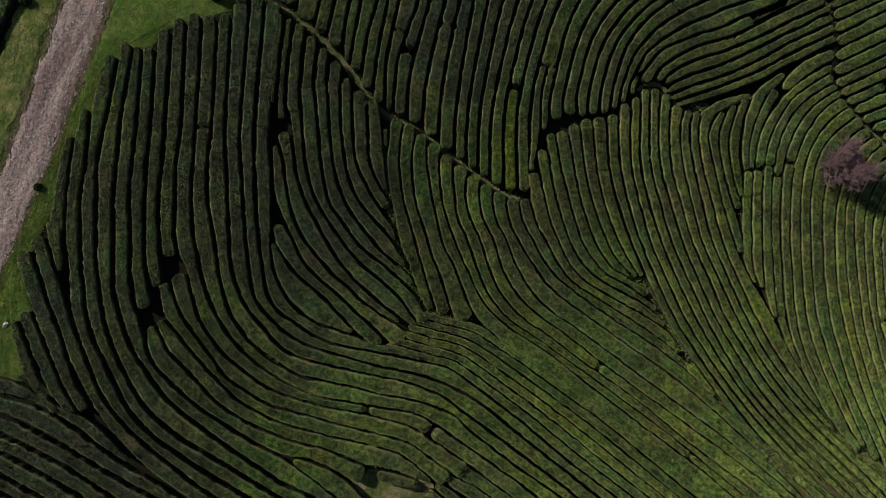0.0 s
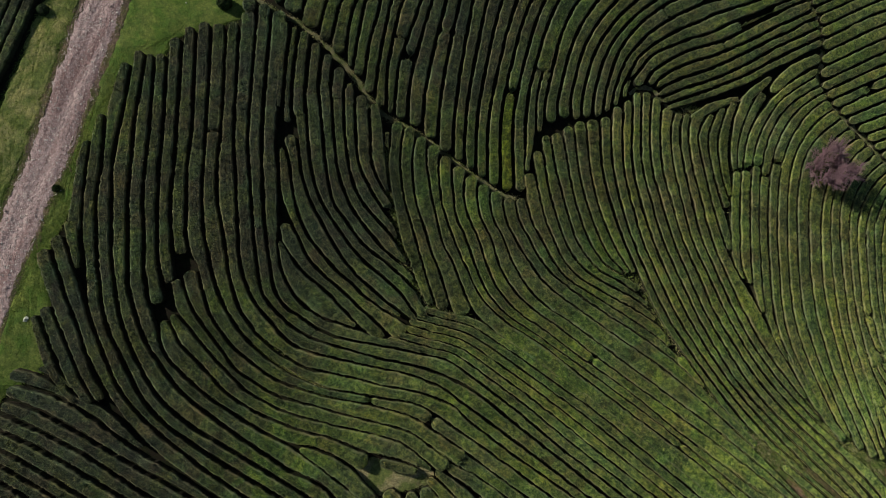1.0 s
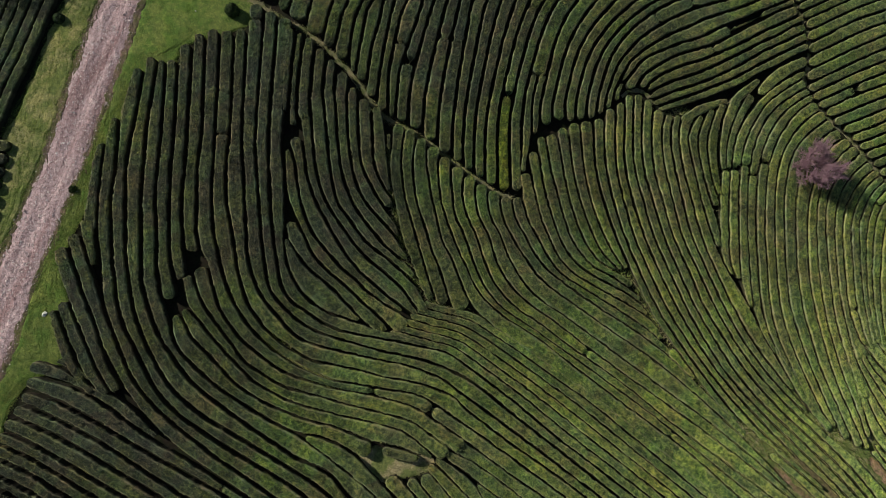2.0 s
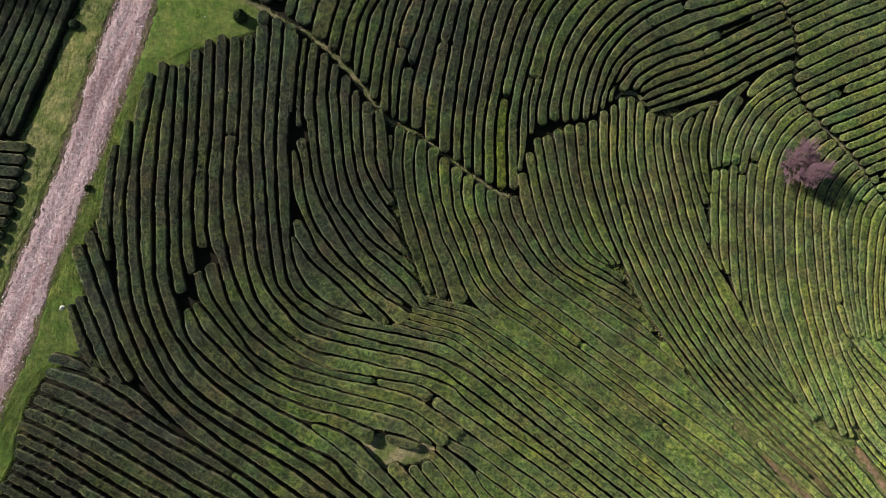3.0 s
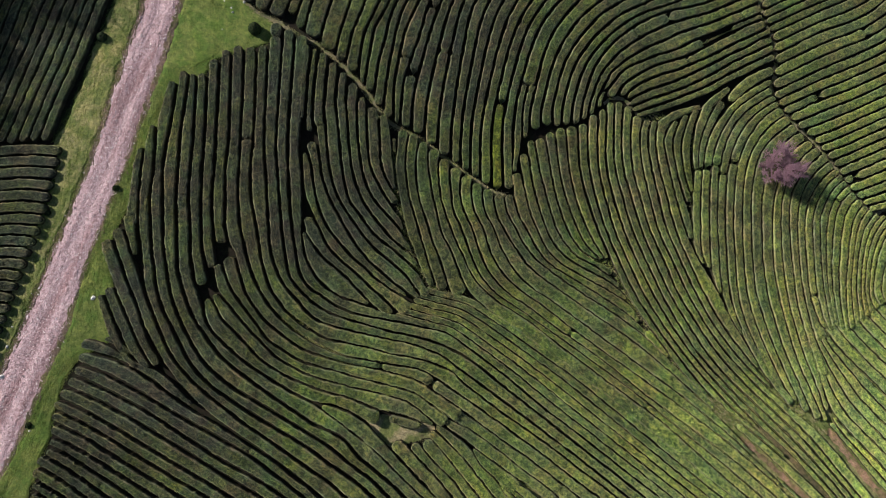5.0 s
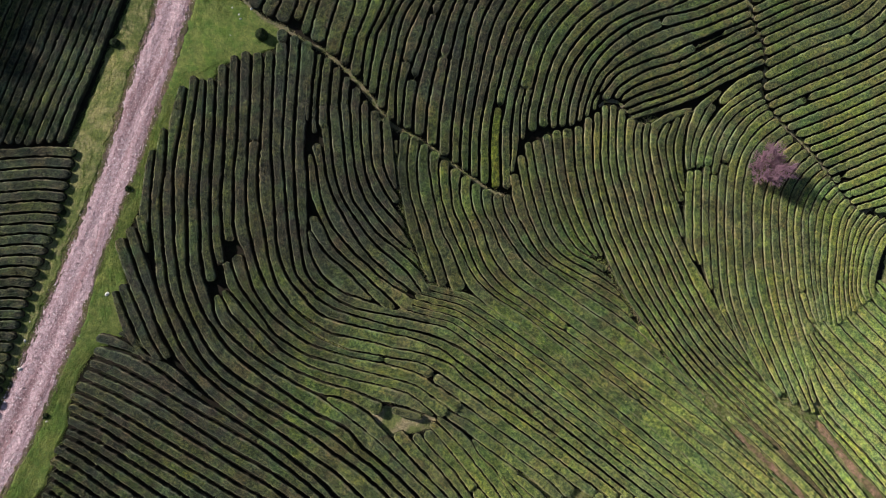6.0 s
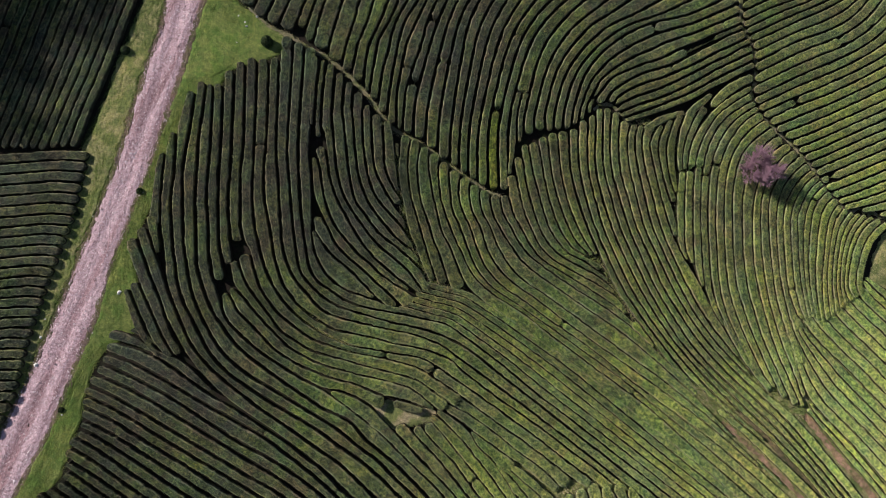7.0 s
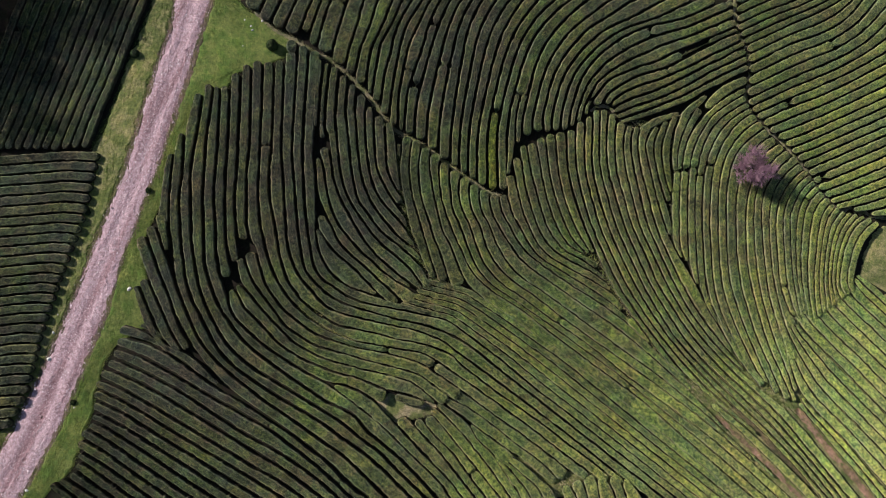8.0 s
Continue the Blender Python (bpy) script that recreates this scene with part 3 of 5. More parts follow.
block = HedgeBlock("west_low", gap=0.46)
block.gap_line(2, (-33.5, -6.3), (-33.0, -7.4), (-30.9, -11.0), (-29.8, -12.6), (-28.1, -14.5), (-25.5, -17.0), (-23.0, -18.8), (-19.5, -21.2), (-16.1, -23.8), (-14.0, -25.5), (-11.8, -27.7), (-9.5, -29.6), (-6.5, -32.1))
block.gap_line(3, (-32.6, -5.1), (-32.0, -6.2), (-30.1, -10.2), (-27.9, -12.9), (-25.1, -15.4), (-22.4, -17.5), (-19.6, -19.5), (-15.0, -22.8), (-12.7, -24.4), (-10.9, -26.0), (-9.5, -27.4), (-7.2, -29.7), (-4.5, -32.6))
block.build()

block = HedgeBlock("west", gap=0.50)
block.gap_line(0, (-33.9, 16.5), (-34.4, 14.6), (-34.6, 11.1), (-34.7, 7.4), (-34.5, 3.7), (-34.0, 1.6), (-33.6, -1.5), (-33.1, -3.6), (-32.0, -6.2), (-30.1, -10.2), (-27.9, -12.9), (-25.1, -15.4), (-22.4, -17.5), (-19.6, -19.5), (-15.0, -22.8), (-12.7, -24.4), (-10.9, -26.0), (-9.5, -27.4), (-7.2, -29.7), (-4.5, -32.6))
block.gap_line(1, (-32.4, 20.9), (-32.9, 18.6), (-33.3, 16.3), (-33.2, 11.1), (-33.4, 7.4), (-33.1, 3.7), (-32.8, 1.6), (-32.0, -2.9), (-31.1, -5.5), (-29.8, -7.8), (-28.0, -11.1), (-25.9, -13.5), (-23.8, -15.1), (-19.7, -17.8), (-14.8, -20.8), (-12.8, -22.4), (-10.0, -24.3), (-7.2, -26.8), (-3.5, -30.6), (-1.7, -32.7))
block.gap_line(2, (-31.1, 22.6), (-31.5, 17.5), (-32.2, 11.1), (-32.0, 7.4), (-31.7, 3.7), (-31.5, 1.5), (-30.8, -2.0), (-30.2, -4.3), (-29.1, -6.9), (-26.7, -10.9), (-23.9, -13.6), (-19.7, -16.2), (-17.2, -17.8), (-12.8, -20.6), (-10.5, -22.5), (-8.0, -24.4), (-5.9, -26.5), (-1.7, -30.7), (0.3, -32.8))
block.gap_line(3, (-29.8, 22.7), (-30.4, 15.6), (-30.5, 11.1), (-30.5, 7.4), (-30.2, 3.7), (-30.0, 0.8), (-29.7, -1.5), (-28.9, -3.9), (-27.8, -6.3), (-25.9, -9.1), (-24.0, -11.3), (-19.8, -14.5), (-15.1, -17.8), (-12.8, -19.0), (-11.0, -20.0), (-9.4, -21.9), (-5.9, -24.9), (-3.1, -27.7), (-1.0, -30.1), (1.4, -32.9))
block.gap_line(4, (-29.0, 21.9), (-29.0, 14.8), (-29.1, 11.1), (-29.1, 7.4), (-28.7, 3.7), (-28.5, 0.8), (-28.0, -2.0), (-26.9, -4.9), (-26.4, -6.6), (-25.5, -8.1), (-22.4, -11.0), (-19.8, -12.8), (-17.0, -14.6), (-14.1, -16.2), (-10.8, -18.6), (-7.5, -21.3), (-5.0, -23.8), (-2.6, -26.2), (-0.3, -28.5), (0.8, -30.2), (2.8, -32.7))
block.build()

block = HedgeBlock("west_hang", gap=0.50)
block.gap_line(4, (-29.0, 21.9), (-29.0, 14.8), (-29.1, 11.1), (-29.1, 7.4), (-28.7, 3.7), (-28.5, 0.8), (-27.8, -2.7))
block.gap_line(5, (-27.8, 24.1), (-27.7, 14.8), (-27.8, 11.1), (-27.7, 7.4), (-27.5, 3.7), (-27.1, 0.8), (-26.2, -2.8))
block.gap_line(6, (-26.4, 25.3), (-26.4, 14.9), (-26.4, 11.1), (-26.5, 7.4), (-26.2, 3.7), (-25.9, 1.9), (-25.5, -0.6))
block.gap_line(7, (-25.1, 25.9), (-24.9, 14.9), (-25.1, 11.1), (-25.0, 7.4), (-24.8, 3.7), (-24.3, 2.3), (-23.8, 1.0))
block.clip((-32.9, 27.2), (-25.6, 27.3), (-24.4, 26.5), (-23.8, 1.5), (-24.8, 1.7), (-26.0, 2.3), (-26.0, -0.8), (-26.6, -1.2), (-26.5, -3.0), (-27.6, -3.2), (-28.7, 0.8), (-29.5, 11.1))
block.build()

block = HedgeBlock("west_mid", gap=0.38)
block.gap_line(7, (-26.9, -4.2), (-26.4, -6.6), (-25.5, -8.1), (-22.4, -11.0), (-19.8, -12.8), (-17.0, -14.6), (-14.4, -15.9), (-12.0, -16.4), (-9.8, -17.4), (-7.9, -18.7))
block.gap_line(8, (-25.9, -4.3), (-24.9, -6.3), (-23.4, -7.9), (-22.0, -9.3), (-20.4, -11.0), (-17.8, -12.8), (-15.7, -13.8), (-12.9, -14.9), (-10.1, -15.7), (-7.3, -17.0), (-5.9, -17.3), (-3.8, -17.9), (-1.4, -18.9))
block.gap_line(9, (-26.0, -0.7), (-25.7, -2.2), (-25.3, -3.6), (-24.3, -4.7), (-23.0, -6.3), (-21.6, -7.9), (-19.9, -9.6), (-18.5, -11.0), (-15.7, -12.6), (-13.6, -13.4), (-10.6, -14.3), (-7.8, -15.0), (-4.5, -16.0), (-2.8, -17.0), (-0.9, -18.7), (-0.3, -19.1))
block.gap_line(10, (-25.0, -0.3), (-24.5, -1.8), (-23.8, -3.3), (-22.7, -4.9), (-21.2, -6.8), (-20.0, -8.5), (-18.6, -9.7), (-15.8, -11.4), (-13.0, -12.3), (-9.5, -13.4), (-5.5, -14.5), (-2.9, -15.4), (-1.7, -16.3), (0.4, -17.7), (1.1, -18.4))
block.gap_line(11, (-23.7, 1.0), (-23.0, -1.4), (-22.4, -3.3), (-21.5, -4.9), (-20.0, -6.8), (-18.6, -8.0), (-16.1, -9.9), (-13.0, -11.1), (-10.7, -11.8), (-6.7, -12.7), (-3.1, -13.8), (-0.3, -15.6), (1.9, -17.1), (3.8, -18.6))
block.build()

block = HedgeBlock("west_long", gap=0.42)
block.gap_line(7, (-25.1, 25.9), (-24.9, 14.9), (-25.1, 11.1), (-25.0, 7.4), (-24.8, 3.7), (-24.3, 1.9), (-23.7, 0.8), (-23.0, -1.4), (-22.4, -3.3), (-21.5, -4.9), (-20.0, -6.8), (-18.6, -8.0), (-16.1, -9.9), (-13.0, -11.1), (-10.7, -11.8), (-6.7, -12.7), (-3.1, -13.8), (-0.3, -15.6), (1.9, -17.1), (3.8, -18.6), (5.9, -20.2), (9.2, -22.6), (12.4, -25.0), (15.5, -27.5), (19.9, -30.8), (23.5, -34.0))
block.gap_line(8, (-23.6, 25.9), (-23.6, 14.9), (-23.6, 11.1), (-23.6, 7.4), (-23.1, 3.7), (-22.2, 0.1), (-21.6, -1.6), (-20.8, -3.3), (-20.1, -4.4), (-18.7, -6.2), (-16.5, -8.1), (-13.7, -9.8), (-10.9, -11.0), (-8.8, -11.4), (-6.0, -12.0), (-3.6, -12.4), (-1.7, -13.1), (0.4, -14.5), (2.4, -15.9), (6.0, -18.5), (9.3, -21.0), (12.2, -23.2), (15.6, -25.9), (19.9, -29.2), (24.3, -33.0))
block.gap_line(9, (-22.1, 25.7), (-22.1, 14.9), (-22.3, 11.1), (-22.1, 7.4), (-21.3, 3.7), (-20.8, 0.8), (-20.2, -1.4), (-19.5, -3.3), (-18.7, -4.5), (-17.3, -6.2), (-15.1, -7.8), (-13.0, -9.0), (-8.8, -10.0), (-6.0, -10.8), (-3.6, -11.3), (-1.2, -11.9), (1.2, -13.1), (2.4, -14.3), (4.8, -16.2), (7.4, -18.2), (11.8, -21.3), (15.6, -24.3), (20.0, -27.7), (26.6, -33.1))
block.gap_line(10, (-20.8, 29.3), (-20.9, 14.9), (-20.6, 11.1), (-20.3, 7.4), (-19.9, 3.0), (-19.6, 0.8), (-18.8, -1.4), (-17.9, -3.0), (-16.6, -4.5), (-15.4, -5.9), (-14.0, -7.0), (-11.4, -7.9), (-6.0, -9.2), (-3.1, -9.9), (-0.0, -11.2), (1.9, -12.7), (4.8, -14.8), (9.8, -18.6), (13.0, -21.1), (15.7, -23.2), (20.8, -27.3), (28.2, -33.3))
block.gap_line(11, (-19.1, 28.5), (-19.5, 14.9), (-19.3, 11.1), (-18.9, 7.4), (-18.5, 3.7), (-18.0, 0.6), (-17.4, -1.9), (-15.9, -3.8), (-14.3, -5.2), (-12.6, -6.2), (-10.3, -7.0), (-7.9, -7.7), (-6.0, -8.3), (-3.6, -8.8), (-1.2, -9.5), (1.2, -10.5), (2.9, -11.5), (4.8, -12.9), (8.4, -15.9), (12.1, -18.8), (15.7, -21.7), (21.6, -26.4), (29.8, -33.0))
block.gap_line(12, (-17.7, 27.7), (-18.2, 14.9), (-18.0, 11.1), (-17.8, 7.4), (-17.3, 3.7), (-16.9, 1.3), (-16.4, -1.2), (-15.3, -3.1), (-13.8, -4.1), (-11.9, -5.4), (-9.6, -6.3), (-6.0, -7.0), (-2.4, -7.8), (0.5, -8.5), (2.9, -10.2), (7.0, -13.3), (12.1, -17.6), (16.5, -21.0), (22.4, -25.7), (30.6, -32.3))
block.clip((-25.5, 26.5), (-20.8, 26.0), (-20.8, 29.6), (-18.9, 28.6), (-16.7, 27.3), (-16.6, 11.1), (-11.7, -3.6), (-8.9, -5.0), (0.5, -7.7), (8.5, -14.0), (20.2, -23.6), (36.6, -38.1), (27.8, -33.2), (24.5, -30.6), (22.6, -29.4), (20.0, -29.5), (18.5, -28.9), (16.8, -29.4), (15.5, -29.6), (13.6, -28.9), (5.4, -20.6), (0.4, -19.3), (-1.4, -18.2), (-5.9, -14.6), (-15.8, -10.3), (-20.0, -7.4), (-23.1, -2.1), (-25.3, 2.3))
block.build()

block = HedgeBlock("fan_a", gap=0.42)
block.gap_line(0, (-17.7, 27.7), (-18.1, 14.9), (-18.0, 11.1), (-17.7, 7.4), (-17.3, 3.7), (-16.9, 1.3), (-16.4, -1.2), (-15.3, -3.1), (-13.8, -4.1), (-11.9, -5.4), (-9.6, -6.3), (-6.0, -7.0), (-2.4, -7.8), (1.2, -8.8))
block.gap_line(1, (-16.0, 27.0), (-16.7, 14.9), (-16.5, 11.1), (-16.2, 7.4), (-16.1, 3.0), (-15.8, 0.8), (-15.1, -0.9), (-13.9, -2.6), (-12.4, -3.8), (-10.3, -4.7), (-6.7, -5.9), (-3.1, -6.9), (0.5, -8.2))
block.build()

block = HedgeBlock("fan_b", gap=0.38)
block.gap_line(0, (-16.1, 4.3), (-15.9, 3.1), (-14.7, 1.5), (-13.2, -0.2), (-11.5, -1.6), (-9.8, -3.4), (-8.6, -4.8), (-6.7, -6.5))
block.gap_line(1, (-16.5, 13.6), (-16.4, 11.1), (-16.2, 8.5), (-15.3, 5.8), (-14.0, 3.2), (-13.5, 2.0), (-11.8, 0.0), (-10.1, -1.4), (-8.4, -3.1), (-6.7, -4.6), (-5.6, -5.7), (-4.9, -6.3))
block.gap_line(2, (-16.2, 14.0), (-15.4, 11.4), (-15.0, 8.9), (-14.3, 5.9), (-13.1, 3.5), (-11.6, 1.7), (-10.1, 0.0), (-8.9, -0.9), (-8.0, -1.9), (-6.0, -3.4), (-4.1, -4.6), (-1.9, -6.4), (-1.1, -7.0))
block.gap_line(3, (-15.0, 16.1), (-14.4, 12.1), (-14.0, 9.7), (-13.1, 7.2), (-11.8, 4.8), (-10.5, 2.5), (-8.6, 0.0), (-6.9, -1.6), (-4.7, -3.4), (-2.5, -5.1), (-1.6, -5.8))
block.gap_line(4, (-14.1, 18.8), (-13.7, 15.0), (-13.3, 11.2), (-12.8, 9.1), (-11.9, 6.9), (-9.8, 3.7), (-8.0, 1.5), (-6.0, -0.2), (-4.1, -2.0), (-2.8, -3.9), (-2.1, -4.8))
block.gap_line(5, (-12.8, 19.6), (-12.2, 15.0), (-11.8, 11.2), (-11.0, 7.4), (-9.9, 5.7), (-8.2, 3.3), (-7.0, 2.2), (-5.5, 1.0), (-3.1, -1.1), (-1.9, -2.9), (-1.3, -3.9))
block.gap_line(6, (-11.5, 20.4), (-11.1, 15.0), (-10.7, 11.4), (-10.0, 8.7), (-9.0, 6.5), (-6.6, 3.3), (-5.0, 1.7), (-3.5, 0.7), (-2.9, -0.1))
block.gap_line(7, (-10.2, 19.7), (-10.0, 15.0), (-9.6, 11.7), (-9.0, 9.2), (-7.8, 6.9), (-5.5, 4.3), (-4.0, 2.2), (-3.4, 1.4))
block.gap_line(8, (-9.0, 18.9), (-8.9, 15.0), (-8.5, 11.4), (-7.5, 9.0), (-6.1, 6.7), (-4.9, 5.1), (-4.2, 3.5))
block.gap_line(9, (-7.6, 18.1), (-7.4, 15.1), (-7.2, 11.5), (-6.3, 9.2), (-5.2, 7.5))
block.gap_line(10, (-6.3, 17.2), (-6.0, 15.1), (-5.8, 12.8), (-5.6, 11.2), (-5.4, 9.3), (-5.0, 7.8))
block.clip((-16.7, 14.9), (-14.3, 20.4), (-9.1, 19.3), (-6.3, 17.2), (-5.9, 14.3), (-5.4, 11.2), (-4.6, 7.5), (-4.0, 3.7), (-2.9, 1.6), (-2.2, -0.5), (-0.9, -3.0), (-0.6, -4.7), (-0.9, -7.3), (-4.0, -7.1), (-7.1, -6.4), (-10.3, -4.7), (-13.2, -2.1), (-15.7, 2.2), (-16.5, 7.4))
block.build()

block = HedgeBlock("fan_top", gap=0.50)
block.gap_line(0, (-17.0, 27.0), (-17.0, 18.8), (-16.9, 15.7), (-16.9, 11.1), (-16.7, 6.7))
block.gap_line(1, (-15.7, 25.8), (-16.1, 20.3), (-16.2, 15.7), (-16.2, 11.2), (-16.1, 7.8))
block.gap_line(2, (-14.8, 25.5), (-15.3, 20.4), (-15.3, 16.5), (-14.8, 15.0), (-14.4, 12.1), (-13.9, 9.7))
block.gap_line(3, (-13.6, 24.9), (-14.0, 18.8), (-13.7, 15.0), (-13.3, 11.2))
block.gap_line(4, (-12.4, 23.5), (-12.7, 18.8), (-12.2, 15.0), (-11.9, 11.9))
block.gap_line(5, (-11.2, 22.4), (-11.5, 18.9), (-11.1, 15.0), (-10.8, 12.0))
block.gap_line(6, (-9.9, 20.8), (-10.1, 18.1), (-10.0, 15.0), (-9.6, 12.0))
block.gap_line(7, (-9.0, 19.3), (-9.1, 17.4), (-8.9, 15.0), (-8.6, 12.0))
block.gap_line(8, (-7.2, 17.0), (-7.5, 15.8), (-7.4, 14.7), (-7.2, 12.0))
block.clip((-17.6, 28.2), (-15.5, 26.8), (-13.3, 24.3), (-11.0, 22.0), (-9.1, 19.7), (-6.9, 16.8), (-6.9, 16.2), (-9.5, 17.5), (-13.5, 18.4), (-14.6, 15.7), (-15.5, 15.7), (-16.2, 14.0), (-17.0, 14.0))
block.build()

block = HedgeBlock("mid_top", gap=0.27)
block.gap_line(1, (-5.3, 15.6), (-5.4, 13.5), (-5.6, 11.2), (-5.3, 8.6), (-4.9, 6.7), (-4.3, 3.7), (-3.5, 1.5), (-2.6, -0.9), (-1.7, -2.9))
block.gap_line(2, (-3.8, 15.9), (-4.1, 14.3), (-4.3, 11.3), (-3.9, 7.8), (-3.2, 5.2), (-1.9, 0.7), (-0.7, -3.2), (-0.4, -3.7))
block.gap_line(3, (-2.6, 15.0), (-2.9, 13.2), (-3.1, 11.3), (-2.8, 7.9), (-2.0, 5.2), (-1.1, 2.2), (-0.4, 0.5), (1.1, -4.2))
block.gap_line(4, (-1.5, 14.2), (-1.6, 12.8), (-1.5, 10.5), (-1.0, 7.5), (0.0, 3.3), (0.9, 1.5), (2.1, -1.6), (3.3, -4.0), (5.3, -5.9), (7.6, -7.6), (12.0, -10.9), (17.1, -14.6), (23.1, -19.4), (29.2, -24.3), (35.4, -29.3), (40.7, -33.9), (43.4, -36.3))
block.gap_line(5, (-0.1, 12.8), (-0.4, 11.3), (-0.2, 8.2), (0.2, 6.4), (1.1, 3.7), (2.4, 0.7), (3.7, -2.0), (5.1, -3.7), (7.1, -5.3), (10.1, -7.2), (13.8, -10.1), (19.7, -14.6), (26.5, -19.7), (33.2, -25.7), (38.8, -30.6), (45.3, -36.3))
block.gap_line(6, (1.1, 11.9), (1.0, 10.6), (1.2, 7.5), (1.5, 5.6), (2.4, 3.7), (3.4, 0.7), (4.6, -1.9), (6.4, -4.0), (9.0, -5.8), (12.3, -8.1), (16.8, -11.4), (22.8, -15.8), (30.3, -21.9), (33.9, -24.8), (39.8, -29.9), (47.1, -36.5))
block.gap_line(7, (2.6, 10.7), (2.2, 9.0), (2.4, 6.7), (3.0, 5.2), (3.7, 3.7), (4.6, 0.7), (5.9, -1.9), (7.9, -4.0), (10.5, -5.8), (13.8, -8.3), (19.1, -12.0), (25.8, -17.4), (34.6, -23.9), (40.9, -29.3), (48.8, -36.6))
block.gap_line(8, (3.8, 9.8), (3.6, 8.3), (3.9, 6.0), (5.0, 3.7), (5.9, 0.7), (7.2, -1.5), (9.0, -3.4), (12.4, -5.8), (16.1, -8.7), (22.1, -13.0), (28.2, -17.4), (35.4, -22.9), (41.9, -28.6), (50.6, -36.7))
block.gap_line(9, (5.1, 9.1), (4.9, 7.9), (5.3, 5.6), (6.3, 3.7), (7.3, 1.1), (8.7, -1.3), (10.6, -3.2), (13.9, -5.5), (17.7, -8.3), (22.9, -12.1), (29.0, -16.6), (35.9, -22.3), (42.1, -28.2), (51.0, -36.9))
block.gap_line(10, (6.5, 8.3), (6.3, 7.4), (6.7, 5.3), (7.5, 3.7), (8.8, 1.5), (10.0, -0.2), (11.7, -1.9), (15.5, -4.6), (19.2, -7.2), (23.8, -10.4), (29.9, -15.6), (34.1, -19.6), (38.6, -24.2), (43.8, -29.2), (51.6, -37.0))
block.gap_line(11, (7.7, 7.9), (7.7, 6.8), (8.1, 5.3), (9.0, 3.7), (9.9, 1.9), (11.4, -0.0), (13.3, -1.5), (17.0, -4.1), (20.8, -6.5), (25.4, -9.9), (28.4, -13.0), (31.5, -15.8), (33.4, -17.8))
block.gap_line(12, (8.4, 10.5), (8.7, 8.7), (8.9, 7.0), (9.4, 5.3), (10.3, 3.7), (11.4, 1.5), (12.9, -0.4), (15.2, -1.9), (18.6, -4.0), (22.4, -6.5), (25.0, -8.8), (27.7, -11.9))
block.gap_line(13, (9.4, 13.0), (9.8, 10.7), (10.2, 8.3), (10.8, 5.7), (11.6, 3.7), (12.6, 1.5), (14.1, -0.2), (16.3, -1.6), (19.8, -3.5), (22.8, -5.4), (24.3, -7.5), (26.2, -10.3))
block.gap_line(14, (10.5, 14.7), (10.9, 11.4), (11.4, 8.3), (12.6, 4.1), (13.7, 1.9), (15.2, 0.2), (17.5, -1.2), (20.2, -2.6), (22.5, -4.5), (24.7, -7.7))
block.gap_line(15, (11.5, 15.0), (12.0, 11.5), (12.7, 8.4), (13.9, 4.0), (15.1, 1.9), (16.6, 0.3), (18.7, -0.8), (21.7, -2.9))
block.gap_line(16, (12.8, 15.8), (13.4, 11.5), (14.0, 8.0), (15.2, 4.1), (16.4, 1.9), (17.8, 0.5), (20.8, -1.1))
block.gap_line(17, (14.1, 16.4), (14.5, 11.5), (15.3, 7.6), (16.5, 4.0), (17.6, 1.9), (19.1, 0.3), (20.3, -0.7))
block.gap_line(18, (15.5, 16.6), (15.8, 11.5), (16.5, 7.6), (17.7, 4.2), (18.8, 1.9), (20.7, -0.9))
block.gap_line(19, (17.0, 16.8), (17.1, 11.5), (17.9, 7.6), (19.1, 3.8), (20.8, -0.4), (21.9, -2.9))
block.clip((-6.9, 17.1), (-4.6, 15.9), (-2.8, 15.1), (0.6, 12.2), (4.0, 9.7), (6.8, 8.1), (7.9, 7.9), (8.2, 9.5), (8.7, 10.9), (9.4, 12.4), (9.9, 13.5), (10.7, 15.2), (12.6, 16.5), (17.3, 17.1), (17.7, 11.5), (19.3, 4.7), (22.5, -0.7), (24.4, -4.5), (26.4, -7.7), (27.8, -10.0), (31.0, -13.2), (33.2, -16.4), (34.5, -18.4), (39.9, -23.8), (54.8, -37.9), (42.3, -37.2), (29.1, -24.5), (23.1, -19.5), (17.1, -14.7), (12.0, -10.9), (5.3, -6.2), (2.1, -5.4), (0.5, -4.9), (-2.3, -3.6), (-3.6, 1.3), (-5.0, 7.3), (-6.1, 12.0), (-6.9, 15.1))
block.build()

block = HedgeBlock("mid_low", gap=0.20)
block.gap_line(0, (-6.0, -6.6), (-2.3, -7.8), (0.5, -8.5), (2.9, -10.2), (7.0, -13.3), (12.1, -17.6), (16.5, -21.0), (22.4, -25.7), (30.6, -32.3), (34.3, -35.4))
block.gap_line(6, (-1.8, -3.1), (0.1, -3.7), (3.6, -4.6), (5.5, -5.9), (7.8, -7.4), (12.3, -10.6), (17.5, -14.3), (23.4, -19.2), (29.4, -24.2), (35.5, -29.2), (40.9, -33.7), (43.6, -36.1))
block.build()

